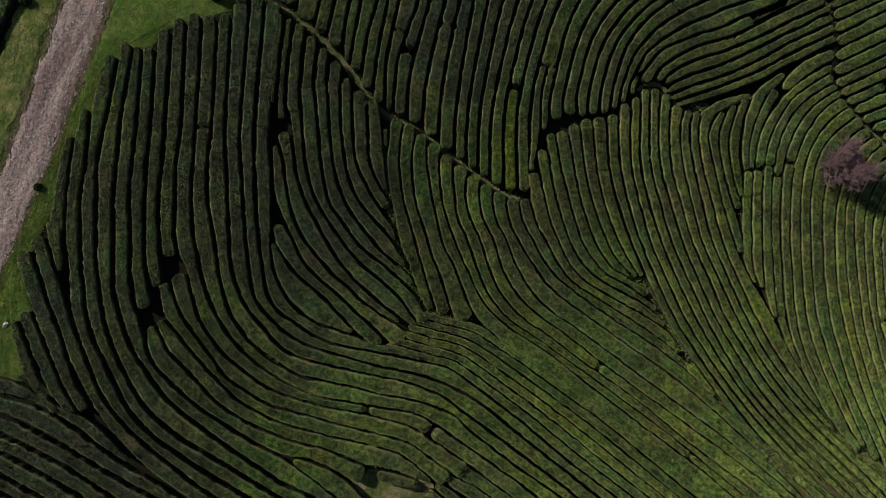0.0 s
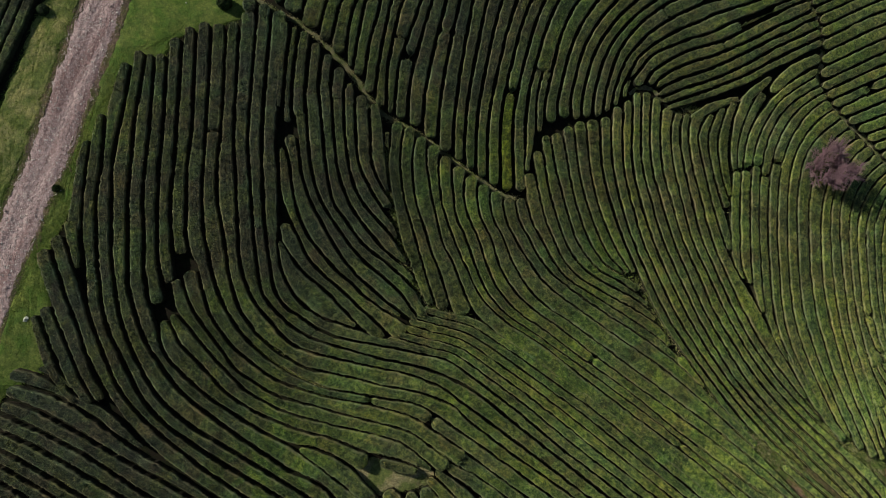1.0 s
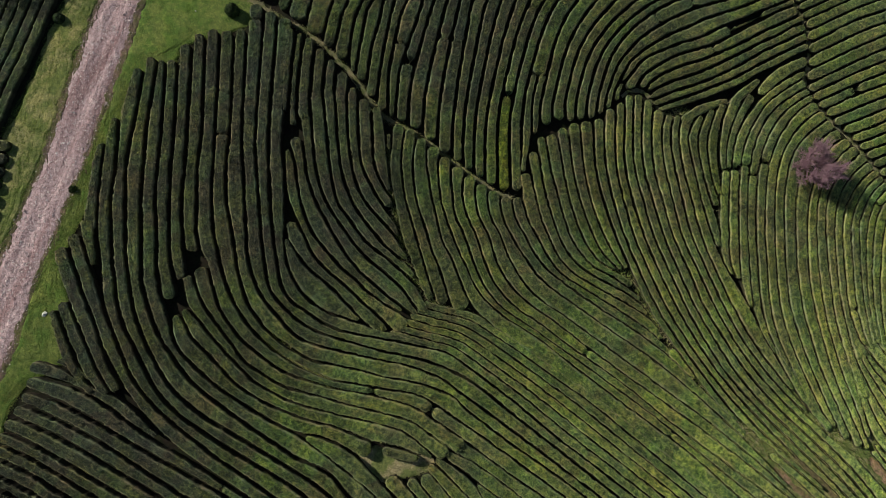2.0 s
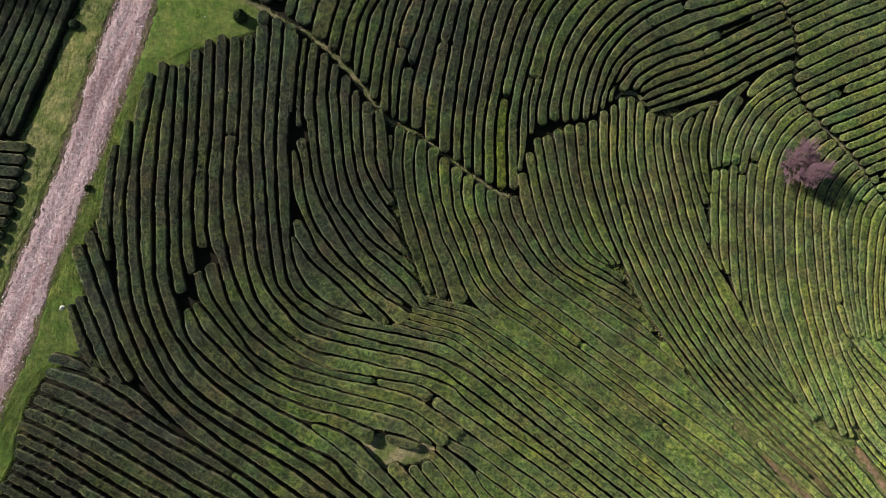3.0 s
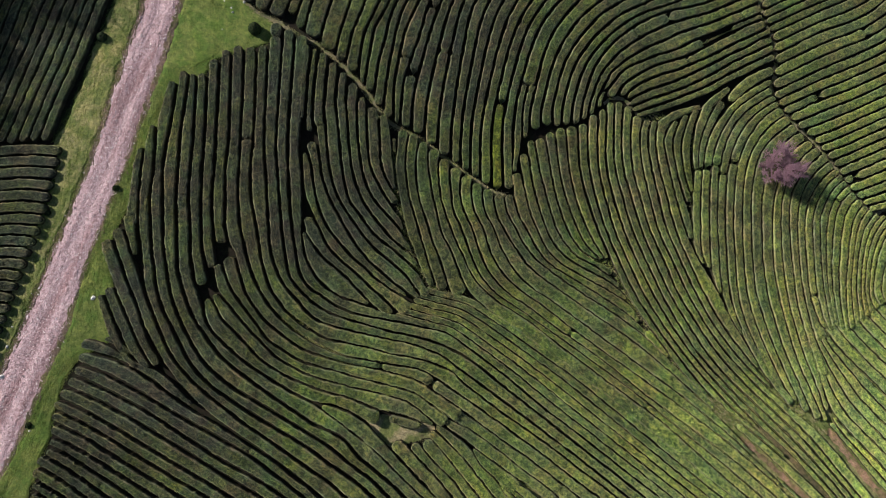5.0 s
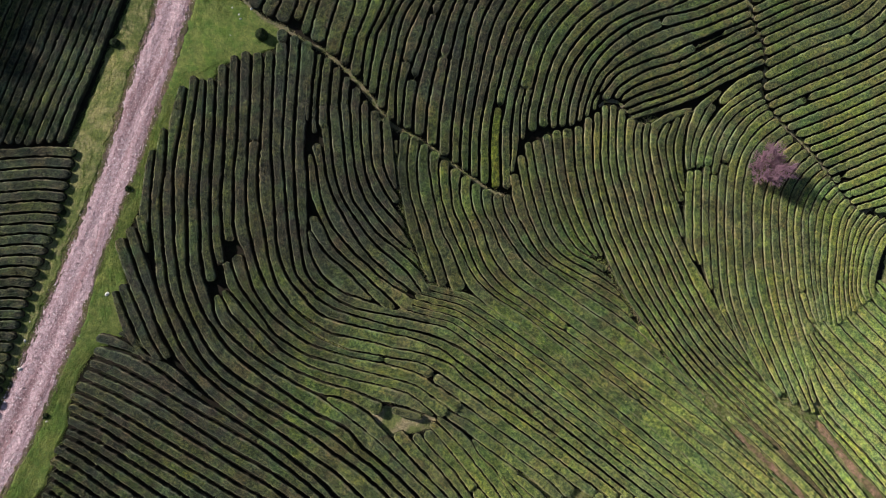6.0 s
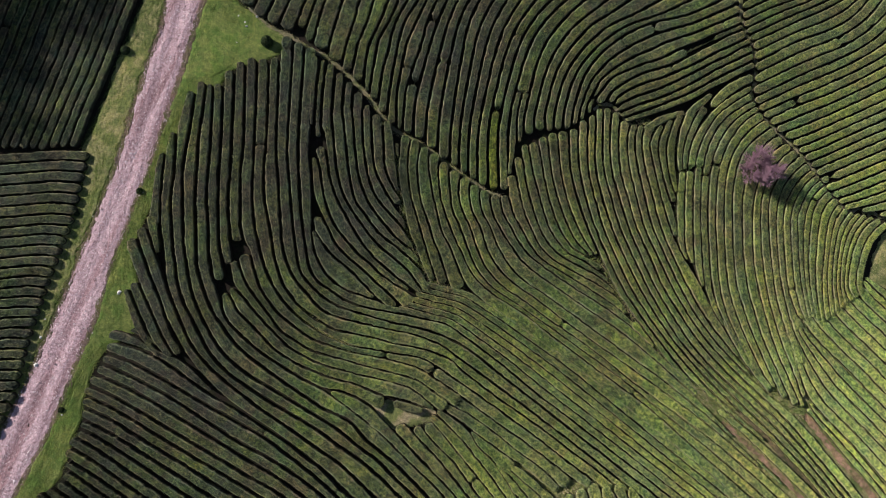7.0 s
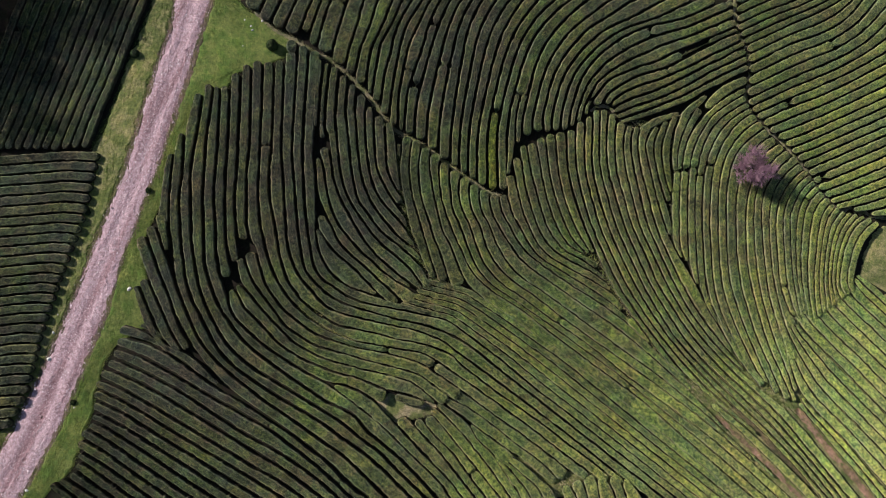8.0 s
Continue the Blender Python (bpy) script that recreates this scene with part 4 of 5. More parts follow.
block = HedgeBlock("east_fan", gap=0.31)
block.gap_line(0, (17.1, 16.7), (17.2, 11.5), (18.0, 7.6), (19.2, 3.8), (20.9, -0.4), (22.8, -4.6), (24.8, -7.7), (27.0, -10.7), (28.9, -13.4), (31.9, -16.7))
block.gap_line(1, (18.5, 18.0), (18.3, 14.7), (18.4, 11.5), (19.1, 7.6), (20.2, 3.8), (21.8, -0.2), (23.7, -4.3), (25.9, -7.8), (28.1, -10.9), (31.9, -15.7), (35.3, -19.0), (40.0, -22.9), (45.6, -27.9), (53.8, -36.5))
block.gap_line(2, (19.9, 19.1), (19.6, 15.5), (19.6, 11.6), (20.3, 7.7), (21.3, 3.8), (22.9, -0.2), (24.8, -4.3), (27.0, -7.9), (29.3, -11.1), (32.7, -15.3), (36.8, -19.4), (41.1, -23.0), (46.5, -28.2), (54.2, -36.6))
block.gap_line(3, (21.0, 19.8), (20.7, 15.5), (20.6, 11.6), (21.4, 7.7), (22.5, 3.8), (24.1, -0.2), (26.0, -4.3), (28.1, -7.9), (30.4, -11.3), (33.9, -15.4), (37.9, -19.5), (42.0, -23.3), (47.1, -28.6), (54.0, -36.8))
block.gap_line(4, (22.0, 20.2), (21.7, 15.6), (21.7, 11.6), (22.6, 7.7), (23.6, 3.8), (25.3, -0.2), (27.1, -4.3), (29.1, -7.9), (31.5, -11.6), (35.1, -15.6), (39.0, -19.4), (43.1, -23.3), (48.1, -28.6), (54.9, -36.8))
block.gap_line(5, (23.2, 20.0), (22.7, 15.6), (22.8, 11.6), (23.7, 7.7), (24.8, 3.8), (26.4, -0.2), (28.2, -4.3), (30.3, -7.9), (32.7, -11.6), (36.2, -15.6), (40.2, -19.3), (44.3, -23.2), (49.2, -28.6), (55.7, -36.7))
block.gap_line(6, (24.3, 19.1), (23.9, 15.6), (24.0, 11.6), (24.9, 7.7), (25.9, 3.8), (27.6, -0.2), (29.3, -4.3), (31.5, -7.9), (34.0, -11.6), (37.6, -15.6), (41.4, -19.2), (45.3, -22.9), (50.2, -28.6), (56.6, -36.4))
block.gap_line(7, (25.6, 17.7), (25.1, 15.6), (25.3, 11.7), (26.1, 7.7), (27.0, 3.8), (28.7, -0.2), (30.5, -4.2), (32.6, -7.9), (35.2, -11.6), (38.8, -15.5), (42.5, -19.0), (46.2, -22.6), (51.3, -28.7), (57.5, -36.3))
block.gap_line(8, (26.8, 17.9), (26.2, 15.7), (26.5, 11.7), (27.3, 7.7), (28.2, 3.8), (29.8, -0.2), (31.6, -4.2), (33.7, -8.0), (36.4, -11.7), (39.3, -14.8), (43.6, -18.7), (47.4, -21.9), (52.8, -28.3), (58.8, -35.8))
block.gap_line(9, (28.0, 18.5), (27.2, 15.7), (27.5, 11.7), (28.4, 7.7), (29.3, 3.8), (30.8, -0.1), (32.6, -4.0), (34.7, -7.8), (37.5, -11.7), (39.7, -14.2), (43.2, -17.9), (45.2, -19.8))
block.gap_line(10, (29.7, 18.0), (28.3, 15.3), (28.8, 11.7), (29.6, 7.7), (30.5, 4.2), (32.1, 0.3), (34.1, -3.0), (35.6, -6.0), (36.5, -7.9), (38.5, -11.3), (40.4, -14.4), (43.8, -18.2), (45.7, -19.7))
block.gap_line(11, (31.0, 18.8), (29.5, 15.1), (29.8, 11.7), (30.4, 8.9), (31.5, 5.0), (31.7, 2.3))
block.gap_line(12, (32.4, 19.7), (30.7, 15.3), (30.7, 12.1), (31.1, 9.7), (31.7, 7.8))
block.gap_line(13, (33.8, 20.3), (32.3, 16.6), (31.8, 13.4), (31.9, 11.0), (32.0, 9.0))
block.clip((17.1, 16.7), (19.3, 18.4), (20.8, 19.9), (22.6, 20.4), (24.2, 19.3), (25.7, 17.7), (27.8, 18.8), (29.0, 18.3), (32.4, 20.3), (33.9, 20.5), (32.7, 16.6), (32.2, 11.8), (32.0, 9.0), (31.5, 1.5), (32.7, 0.3), (33.9, -2.8), (35.9, -5.5), (37.6, -7.9), (39.7, -11.0), (41.8, -14.9), (46.2, -19.4), (47.6, -21.7), (60.0, -37.5), (51.4, -37.7), (32.4, -18.3), (31.9, -17.0), (28.9, -13.6), (25.8, -9.9), (22.8, -4.8), (20.9, -0.7), (19.1, 3.8), (17.9, 7.6))
block.build()

block = HedgeBlock("east_rows", gap=0.26)
block.gap_line(0, (43.8, 24.1), (41.9, 23.2), (38.1, 20.6), (35.6, 17.8), (34.1, 15.0), (33.4, 11.8), (32.9, 7.8), (32.7, 3.8), (32.7, 0.7), (33.9, -2.4))
block.gap_line(2, (43.8, 21.8), (42.1, 20.9), (39.1, 18.8), (37.3, 16.3), (36.2, 13.6), (35.6, 11.0), (35.2, 7.8), (35.0, 3.8), (35.0, -0.1), (35.1, -4.0), (36.1, -7.3), (37.8, -10.3), (40.1, -14.4), (43.6, -18.1))
block.gap_line(4, (44.6, 20.2), (42.3, 18.8), (40.1, 16.2), (38.3, 12.7), (37.5, 8.6), (37.1, 3.8), (37.1, 0.5), (37.2, -4.0), (37.8, -7.1), (39.1, -10.6), (41.2, -14.8), (42.2, -16.4), (44.6, -19.0))
block.gap_line(6, (46.3, 18.1), (43.6, 16.2), (41.5, 13.9), (40.4, 11.1), (39.8, 7.8), (39.6, 3.9), (39.5, -0.1), (39.7, -4.0), (40.5, -7.1), (41.6, -10.6), (43.4, -14.9), (45.4, -19.5))
block.gap_line(8, (48.5, 15.9), (46.5, 14.7), (44.3, 11.4), (43.0, 7.9), (42.5, 3.9), (42.4, -0.9), (42.8, -4.4), (43.6, -8.0), (44.9, -12.8), (46.5, -16.5), (48.4, -21.3))
block.gap_line(10, (50.4, 14.1), (48.3, 12.4), (46.5, 10.3), (45.3, 7.9), (44.9, 3.9), (45.0, -0.1), (45.3, -5.3), (46.1, -8.8), (47.5, -13.5), (48.9, -18.9))
block.gap_line(12, (52.0, 12.1), (50.2, 10.8), (48.6, 8.9), (47.5, 6.7), (47.0, 3.9), (47.0, -0.1), (47.2, -4.5), (48.1, -7.6), (49.3, -9.5))
block.gap_line(14, (53.1, 10.6), (51.4, 9.2), (50.2, 7.3), (49.4, 5.5), (49.2, 3.9), (49.1, -0.1), (49.2, -4.1), (49.9, -8.2), (50.5, -9.8))
block.gap_line(16, (54.2, 9.1), (52.8, 7.8), (51.8, 6.2), (51.2, 3.9), (50.6, -0.1), (50.5, -4.1), (51.0, -8.2), (51.5, -9.5))
block.gap_line(18, (55.7, 7.3), (54.5, 5.9), (53.7, 3.9), (52.9, -0.1), (52.3, -4.1), (52.4, -8.3), (52.8, -9.2))
block.gap_line(20, (57.5, 6.2), (56.4, 5.1), (55.4, 3.5), (54.4, -0.1), (53.9, -4.1), (54.1, -8.1))
block.gap_line(22, (59.5, 5.9), (58.1, 4.7), (56.7, 2.7), (55.6, -0.5), (55.1, -4.2), (55.6, -7.2))
block.gap_line(24, (61.7, 5.3), (59.9, 4.3), (58.2, 2.3), (57.0, -0.6), (56.3, -4.2), (57.1, -6.2))
block.gap_line(26, (63.7, 4.3), (62.0, 2.9), (60.5, 1.3), (59.3, -1.4), (58.6, -4.0), (59.0, -5.2))
block.gap_line(1, (43.8, 23.1), (42.0, 22.1), (38.6, 19.8), (36.5, 17.0), (35.2, 14.4), (34.5, 11.4), (34.1, 7.8), (33.9, 3.8), (33.8, -0.1), (34.2, -3.2), (35.3, -5.8))
block.build()

block = HedgeBlock("south_hollow", gap=0.30)
block.gap_line(0, (-6.6, -19.8), (-5.9, -21.1), (-3.8, -23.4), (-1.5, -26.0), (0.4, -27.9), (2.0, -29.9), (4.2, -32.7))
block.gap_line(1, (-4.3, -20.7), (-2.6, -22.6), (-0.3, -25.1), (1.6, -27.5), (3.7, -30.3), (5.6, -32.8))
block.gap_line(2, (-2.9, -20.5), (-1.0, -22.9), (1.3, -25.2), (3.0, -27.6), (5.1, -30.4), (7.0, -32.9))
block.gap_line(3, (-1.5, -20.2), (-0.1, -21.7), (1.8, -24.1), (3.9, -26.7), (6.7, -30.2), (8.8, -33.0))
block.gap_line(4, (-1.2, -19.1), (0.9, -21.1), (2.7, -23.0), (3.9, -24.6), (5.8, -27.0), (7.9, -30.1), (9.9, -33.1))
block.gap_line(5, (-0.4, -18.7), (1.3, -20.0), (3.0, -21.4), (4.4, -23.6), (6.1, -25.2), (7.7, -27.6), (9.6, -30.6), (11.0, -33.2))
block.build()

block = HedgeBlock("south_hollow_w", gap=0.28)
block.gap_line(0, (-14.1, -16.3), (-10.8, -18.8), (-7.5, -21.5), (-5.0, -24.0), (-2.6, -26.3), (-0.3, -28.6), (0.8, -30.3), (2.8, -32.7))
block.gap_line(1, (-14.6, -15.9), (-12.2, -16.5), (-9.8, -17.5), (-8.2, -18.8), (-6.6, -20.4), (-4.5, -22.8), (-1.5, -26.0), (0.4, -27.9), (2.0, -29.9), (4.2, -32.7))
block.clip((-15.0, -15.0), (-9.6, -17.0), (-6.6, -20.3), (5.2, -33.8), (1.0, -33.5), (-15.7, -14.8))
block.build()

block = HedgeBlock("south_z8", gap=0.22)
block.gap_line(0, (0.4, -19.2), (2.0, -20.3), (4.3, -22.1), (6.8, -24.0), (8.6, -25.3), (10.4, -26.5), (12.3, -28.3), (13.6, -29.4))
block.gap_line(1, (-1.3, -17.1), (0.1, -17.9), (1.4, -18.6), (4.5, -20.5), (7.3, -22.7), (9.7, -24.7), (12.4, -26.7), (14.7, -29.0))
block.gap_line(2, (-0.3, -15.6), (2.0, -17.3), (3.8, -18.6), (5.9, -20.2), (9.2, -22.6), (12.4, -25.0), (15.5, -27.5), (16.4, -28.4))
block.build()

block = HedgeBlock("north_west", gap=0.46)
block.gap_line(0, (-26.4, 34.4), (-25.9, 36.4), (-25.1, 39.3))
block.gap_line(1, (-24.6, 32.2), (-23.6, 34.5), (-22.5, 36.9), (-21.5, 39.4))
block.gap_line(3, (-21.2, 30.3), (-20.2, 32.9), (-19.1, 35.4), (-17.7, 38.7))
block.gap_line(4, (-19.1, 29.6), (-18.3, 32.2), (-17.4, 34.6), (-15.7, 38.3))
block.build()

block = HedgeBlock("north", gap=0.42)
block.gap_line(0, (-19.1, 29.6), (-18.3, 32.2), (-17.4, 34.6), (-15.7, 38.3))
block.gap_line(2, (-16.7, 27.6), (-16.0, 31.0), (-14.9, 34.7), (-13.1, 38.4))
block.gap_line(4, (-12.9, 24.9), (-12.5, 27.1), (-12.0, 29.0), (-11.3, 31.4), (-10.5, 34.6), (-8.9, 38.4))
block.gap_line(5, (-11.7, 23.2), (-11.4, 25.1), (-10.9, 27.6), (-10.3, 29.4), (-9.5, 31.5), (-8.6, 34.7), (-6.8, 38.5))
block.gap_line(6, (-10.0, 21.8), (-9.9, 24.8), (-9.4, 27.7), (-8.6, 29.7), (-7.8, 31.6), (-6.6, 34.8), (-4.7, 38.6))
block.gap_line(7, (-9.5, 20.7), (-9.3, 21.4), (-8.9, 24.1), (-8.5, 26.6), (-8.2, 28.4), (-7.4, 30.1), (-6.5, 31.8), (-5.3, 34.8), (-3.1, 38.7))
block.gap_line(8, (-8.3, 19.2), (-8.0, 21.3), (-7.7, 23.8), (-7.3, 25.6), (-6.7, 27.8), (-6.5, 29.2), (-5.7, 31.6), (-4.0, 34.9), (-1.6, 38.8))
block.gap_line(9, (-7.1, 17.8), (-6.7, 21.3), (-6.3, 24.2), (-5.9, 26.4), (-5.5, 28.5), (-4.6, 31.5), (-2.6, 34.9), (-0.0, 38.9))
block.gap_line(10, (-5.8, 16.9), (-5.7, 21.4), (-5.2, 24.6), (-4.7, 27.1), (-4.3, 28.7), (-3.0, 31.7), (-1.4, 35.0), (1.4, 38.9))
block.gap_line(11, (-5.0, 16.3), (-4.6, 21.4), (-3.8, 24.3), (-3.1, 26.4), (-2.4, 28.6), (-1.6, 31.6), (-0.0, 35.1), (2.9, 39.0))
block.gap_line(12, (-3.6, 15.6), (-3.5, 18.6), (-3.1, 21.4), (-2.4, 24.3), (-1.7, 26.9), (-1.2, 28.7), (-0.2, 31.7), (1.3, 35.1), (4.3, 39.1))
block.gap_line(15, (1.1, 11.3), (1.2, 15.2), (1.6, 19.1), (2.2, 23.1), (2.9, 27.1), (3.8, 31.2), (5.8, 35.3), (9.1, 39.2))
block.gap_line(18, (4.7, 8.7), (4.8, 15.2), (5.4, 19.2), (6.3, 23.2), (7.3, 27.2), (8.8, 31.3), (11.4, 35.5), (14.7, 39.4))
block.gap_line(21, (8.9, 8.7), (8.8, 15.3), (9.3, 19.3), (10.3, 23.3), (11.6, 27.4), (13.3, 30.8), (16.1, 34.1), (18.2, 35.8), (21.6, 38.9))
block.gap_line(22, (11.0, 15.4), (11.0, 18.1), (11.9, 22.0), (12.8, 25.5), (14.2, 28.8), (16.3, 31.8), (18.7, 34.2), (20.7, 35.9), (24.8, 38.6))
block.gap_line(24, (13.9, 16.5), (13.9, 19.0), (14.4, 21.0), (15.3, 24.2), (16.9, 27.3), (18.6, 29.5), (20.8, 31.8), (23.9, 33.8), (26.4, 35.6), (30.7, 38.0))
block.gap_line(27, (17.3, 16.9), (17.8, 19.5), (18.4, 21.7), (19.3, 24.1), (20.9, 26.6), (22.9, 28.6), (25.1, 30.3), (27.9, 31.8), (30.7, 32.7), (34.7, 33.8), (38.2, 35.4), (42.1, 37.3))
block.gap_line(30, (20.4, 19.5), (20.7, 20.7), (21.2, 21.7), (22.2, 23.0), (23.0, 24.0), (24.8, 25.1), (26.6, 25.9), (28.3, 26.6), (30.4, 27.3), (32.5, 28.4), (34.3, 29.2), (36.5, 30.1), (38.3, 31.0), (40.5, 31.9), (42.6, 32.9))
block.gap_line(31, (22.4, 21.1), (23.4, 22.5), (25.0, 23.6), (26.5, 24.5), (28.0, 25.2), (30.3, 25.9), (32.4, 26.7), (34.3, 27.7), (36.2, 28.8), (38.3, 29.9), (40.4, 31.0), (42.7, 32.0))
block.gap_line(32, (23.6, 21.0), (24.7, 22.1), (26.5, 23.1), (28.4, 23.9), (30.3, 24.5), (32.2, 25.3), (34.2, 26.2), (36.2, 27.2), (38.2, 28.3), (40.3, 29.3), (42.2, 30.2), (43.7, 31.0))
block.gap_line(33, (23.9, 20.2), (24.6, 20.8), (26.4, 21.7), (28.3, 22.4), (30.2, 23.1), (32.2, 24.0), (34.1, 25.0), (36.1, 26.0), (38.1, 27.1), (40.3, 28.1), (42.2, 29.2), (43.8, 29.9))
block.gap_line(34, (24.1, 19.4), (26.3, 20.4), (28.2, 21.1), (30.2, 21.8), (32.1, 22.6), (34.1, 23.6), (36.0, 24.6), (38.0, 25.8), (40.2, 26.9), (42.1, 27.8), (44.0, 28.8))
block.gap_line(35, (24.6, 18.7), (26.3, 19.3), (28.2, 20.0), (30.1, 20.7), (32.0, 21.5), (34.0, 22.3), (36.0, 23.4), (38.0, 24.5), (40.1, 25.6), (42.0, 26.5), (44.0, 27.5))
block.gap_line(36, (25.3, 18.0), (27.4, 18.7), (30.1, 19.6), (32.0, 20.4), (33.9, 21.1), (35.9, 22.1), (37.9, 23.3), (40.1, 24.3), (41.9, 25.3), (44.1, 26.3))
block.clip((-18.2, 29.0), (-15.6, 27.3), (-13.3, 25.3), (-10.6, 22.8), (-8.7, 20.5), (-6.9, 17.5), (-5.0, 16.5), (-2.8, 15.4), (0.6, 12.5), (4.0, 10.1), (6.5, 8.3), (8.1, 8.2), (8.6, 9.5), (9.2, 10.6), (9.8, 13.8), (10.4, 15.5), (12.4, 16.6), (17.1, 17.1), (19.2, 18.6), (20.6, 20.0), (22.0, 20.9), (23.6, 20.4), (24.9, 18.2), (27.4, 18.5), (30.0, 19.3), (33.9, 20.7), (37.9, 22.9), (41.9, 24.9), (44.2, 26.0), (44.3, 29.9), (42.5, 32.5), (42.5, 42.9), (-18.4, 40.3))
block.build()

block = HedgeBlock("east", gap=0.34)
block.gap_line(-8, (42.8, 44.6), (47.4, 47.0), (51.9, 49.0), (56.5, 51.0))
block.gap_line(-4, (42.7, 38.8), (47.1, 41.0), (51.6, 42.9), (56.1, 45.0), (58.9, 46.3))
block.gap_line(0, (42.6, 33.1), (46.8, 35.2), (51.3, 37.0), (55.8, 39.0), (60.4, 41.3))
block.gap_line(3, (43.6, 30.0), (46.6, 31.4), (51.1, 33.6), (55.6, 35.6), (59.8, 38.1), (62.2, 41.2))
block.gap_line(5, (44.3, 27.2), (46.4, 28.3), (50.9, 30.6), (55.5, 32.3), (59.1, 34.2), (62.0, 36.9), (64.8, 40.9))
block.gap_line(8, (43.9, 22.2), (46.2, 23.3), (50.6, 25.4), (55.2, 27.4), (59.8, 29.5), (63.5, 31.9), (66.2, 34.3), (70.3, 38.1))
block.gap_line(11, (45.5, 19.0), (50.4, 21.2), (54.9, 22.9), (59.5, 25.0), (64.1, 27.3), (68.8, 29.8), (73.6, 33.0))
block.gap_line(14, (47.9, 15.9), (51.0, 16.8), (54.6, 18.3), (59.2, 20.3), (65.5, 23.1), (72.3, 26.4))
block.gap_line(18, (51.6, 11.8), (54.3, 12.8), (58.8, 14.7), (65.1, 17.3), (71.8, 20.4))
block.gap_line(22, (55.0, 7.8), (58.4, 8.8), (64.7, 11.2), (71.4, 14.0))
block.gap_line(24, (56.6, 6.1), (61.0, 7.1), (64.4, 8.1), (71.1, 10.2))
block.gap_line(26, (60.8, 5.4), (64.2, 5.3), (70.9, 7.3))
block.clip((43.1, 42.0), (43.0, 32.7), (44.4, 29.4), (44.4, 25.2), (43.7, 21.0), (45.5, 19.5), (47.1, 17.7), (49.2, 16.1), (52.0, 12.8), (54.4, 9.1), (57.1, 6.4), (58.4, 6.5), (61.1, 5.9), (64.2, 5.3), (72.6, 6.5), (75.2, 43.6))
block.build()

block = HedgeBlock("upper_west", gap=0.38)
block.gap_line(0, (-45.6, 13.8), (-45.0, 14.8), (-44.1, 18.6), (-42.8, 22.4), (-41.6, 26.3), (-40.5, 30.2), (-39.3, 34.2), (-38.0, 37.5))
block.gap_line(4, (-50.3, 13.6), (-48.8, 18.5), (-47.6, 22.4), (-46.4, 26.3), (-45.3, 30.2), (-44.1, 34.2), (-42.9, 37.4))
block.gap_line(8, (-55.0, 13.6), (-53.5, 18.5), (-52.4, 22.4), (-51.2, 26.3), (-50.2, 30.2), (-49.0, 34.2), (-47.9, 37.4))
block.gap_line(14, (-62.0, 13.7), (-60.6, 18.5), (-59.5, 22.4), (-58.4, 26.3), (-57.5, 30.2), (-56.4, 34.2), (-55.3, 37.4))
block.build()

block = HedgeBlock("lower_west", gap=0.32)
block.gap_line(0, (-43.9, 13.5), (-47.7, 13.6), (-51.9, 13.3), (-56.1, 13.0), (-60.3, 12.7))
block.gap_line(6, (-44.9, 5.2), (-47.7, 5.5), (-51.1, 5.2), (-55.2, 4.9), (-59.3, 4.5))
block.gap_line(12, (-47.0, -2.3), (-49.0, -2.1), (-51.6, -2.3), (-54.3, -2.6), (-58.3, -2.9))
block.gap_line(18, (-48.7, -9.5), (-50.2, -9.4), (-52.2, -9.5), (-53.5, -9.7), (-57.4, -10.0))
block.gap_line(24, (-49.7, -16.7), (-51.3, -16.7), (-52.6, -16.8), (-54.5, -17.0), (-56.4, -17.3))
block.gap_line(27, (-51.4, -20.6), (-52.1, -20.7), (-53.4, -20.8), (-55.9, -21.0))
block.build()

block = HedgeBlock("fan_c", gap=0.3)
block.gap_line(0, (-16.3, 3.5), (-15.8, 0.8), (-15.1, -0.9), (-13.9, -2.6), (-12.4, -3.8), (-10.3, -4.7), (-6.7, -5.9), (-2.8, -7.0))
block.gap_line(1, (-16.1, 4.2), (-14.7, 1.5), (-13.2, -0.2), (-11.5, -1.6), (-9.8, -3.4), (-8.3, -4.9), (-6.0, -5.9), (-2.8, -6.9))
block.build()

block = HedgeBlock("seam_row", gap=0.22)
block.gap_line(0, (32.3, 11.5), (31.9, 8.6), (31.6, 4.6), (31.7, 1.5), (32.8, -1.0), (33.8, -3.0))
block.gap_line(1, (33.4, 11.8), (32.9, 7.8), (32.7, 3.8), (32.7, 0.7), (33.9, -2.4))
block.build()

block = HedgeBlock("wedge_north", gap=0.24)
block.gap_line(0, (33.8, 20.1), (32.5, 16.6), (32.0, 13.4), (32.2, 11.5))
block.gap_line(2, (37.7, 21.0), (35.5, 17.9), (34.1, 15.0), (33.4, 11.8))
block.build()

block = HedgeBlock("cap_row", gap=0.27)
block.gap_line(0, (44.0, 25.9), (41.9, 25.0), (39.9, 23.9), (38.1, 22.4), (37.2, 21.1))
block.gap_line(1, (43.8, 24.3), (41.8, 23.3), (39.8, 21.9), (38.3, 20.6), (37.7, 19.8))
block.build()

block = HedgeBlock("wedge_cap", gap=0.24)
block.gap_line(0, (34.0, 20.1), (34.9, 21.1), (36.0, 21.9), (37.3, 22.7))
block.gap_line(1, (34.5, 19.2), (35.6, 20.0), (36.5, 20.8), (37.8, 22.1))
block.build()

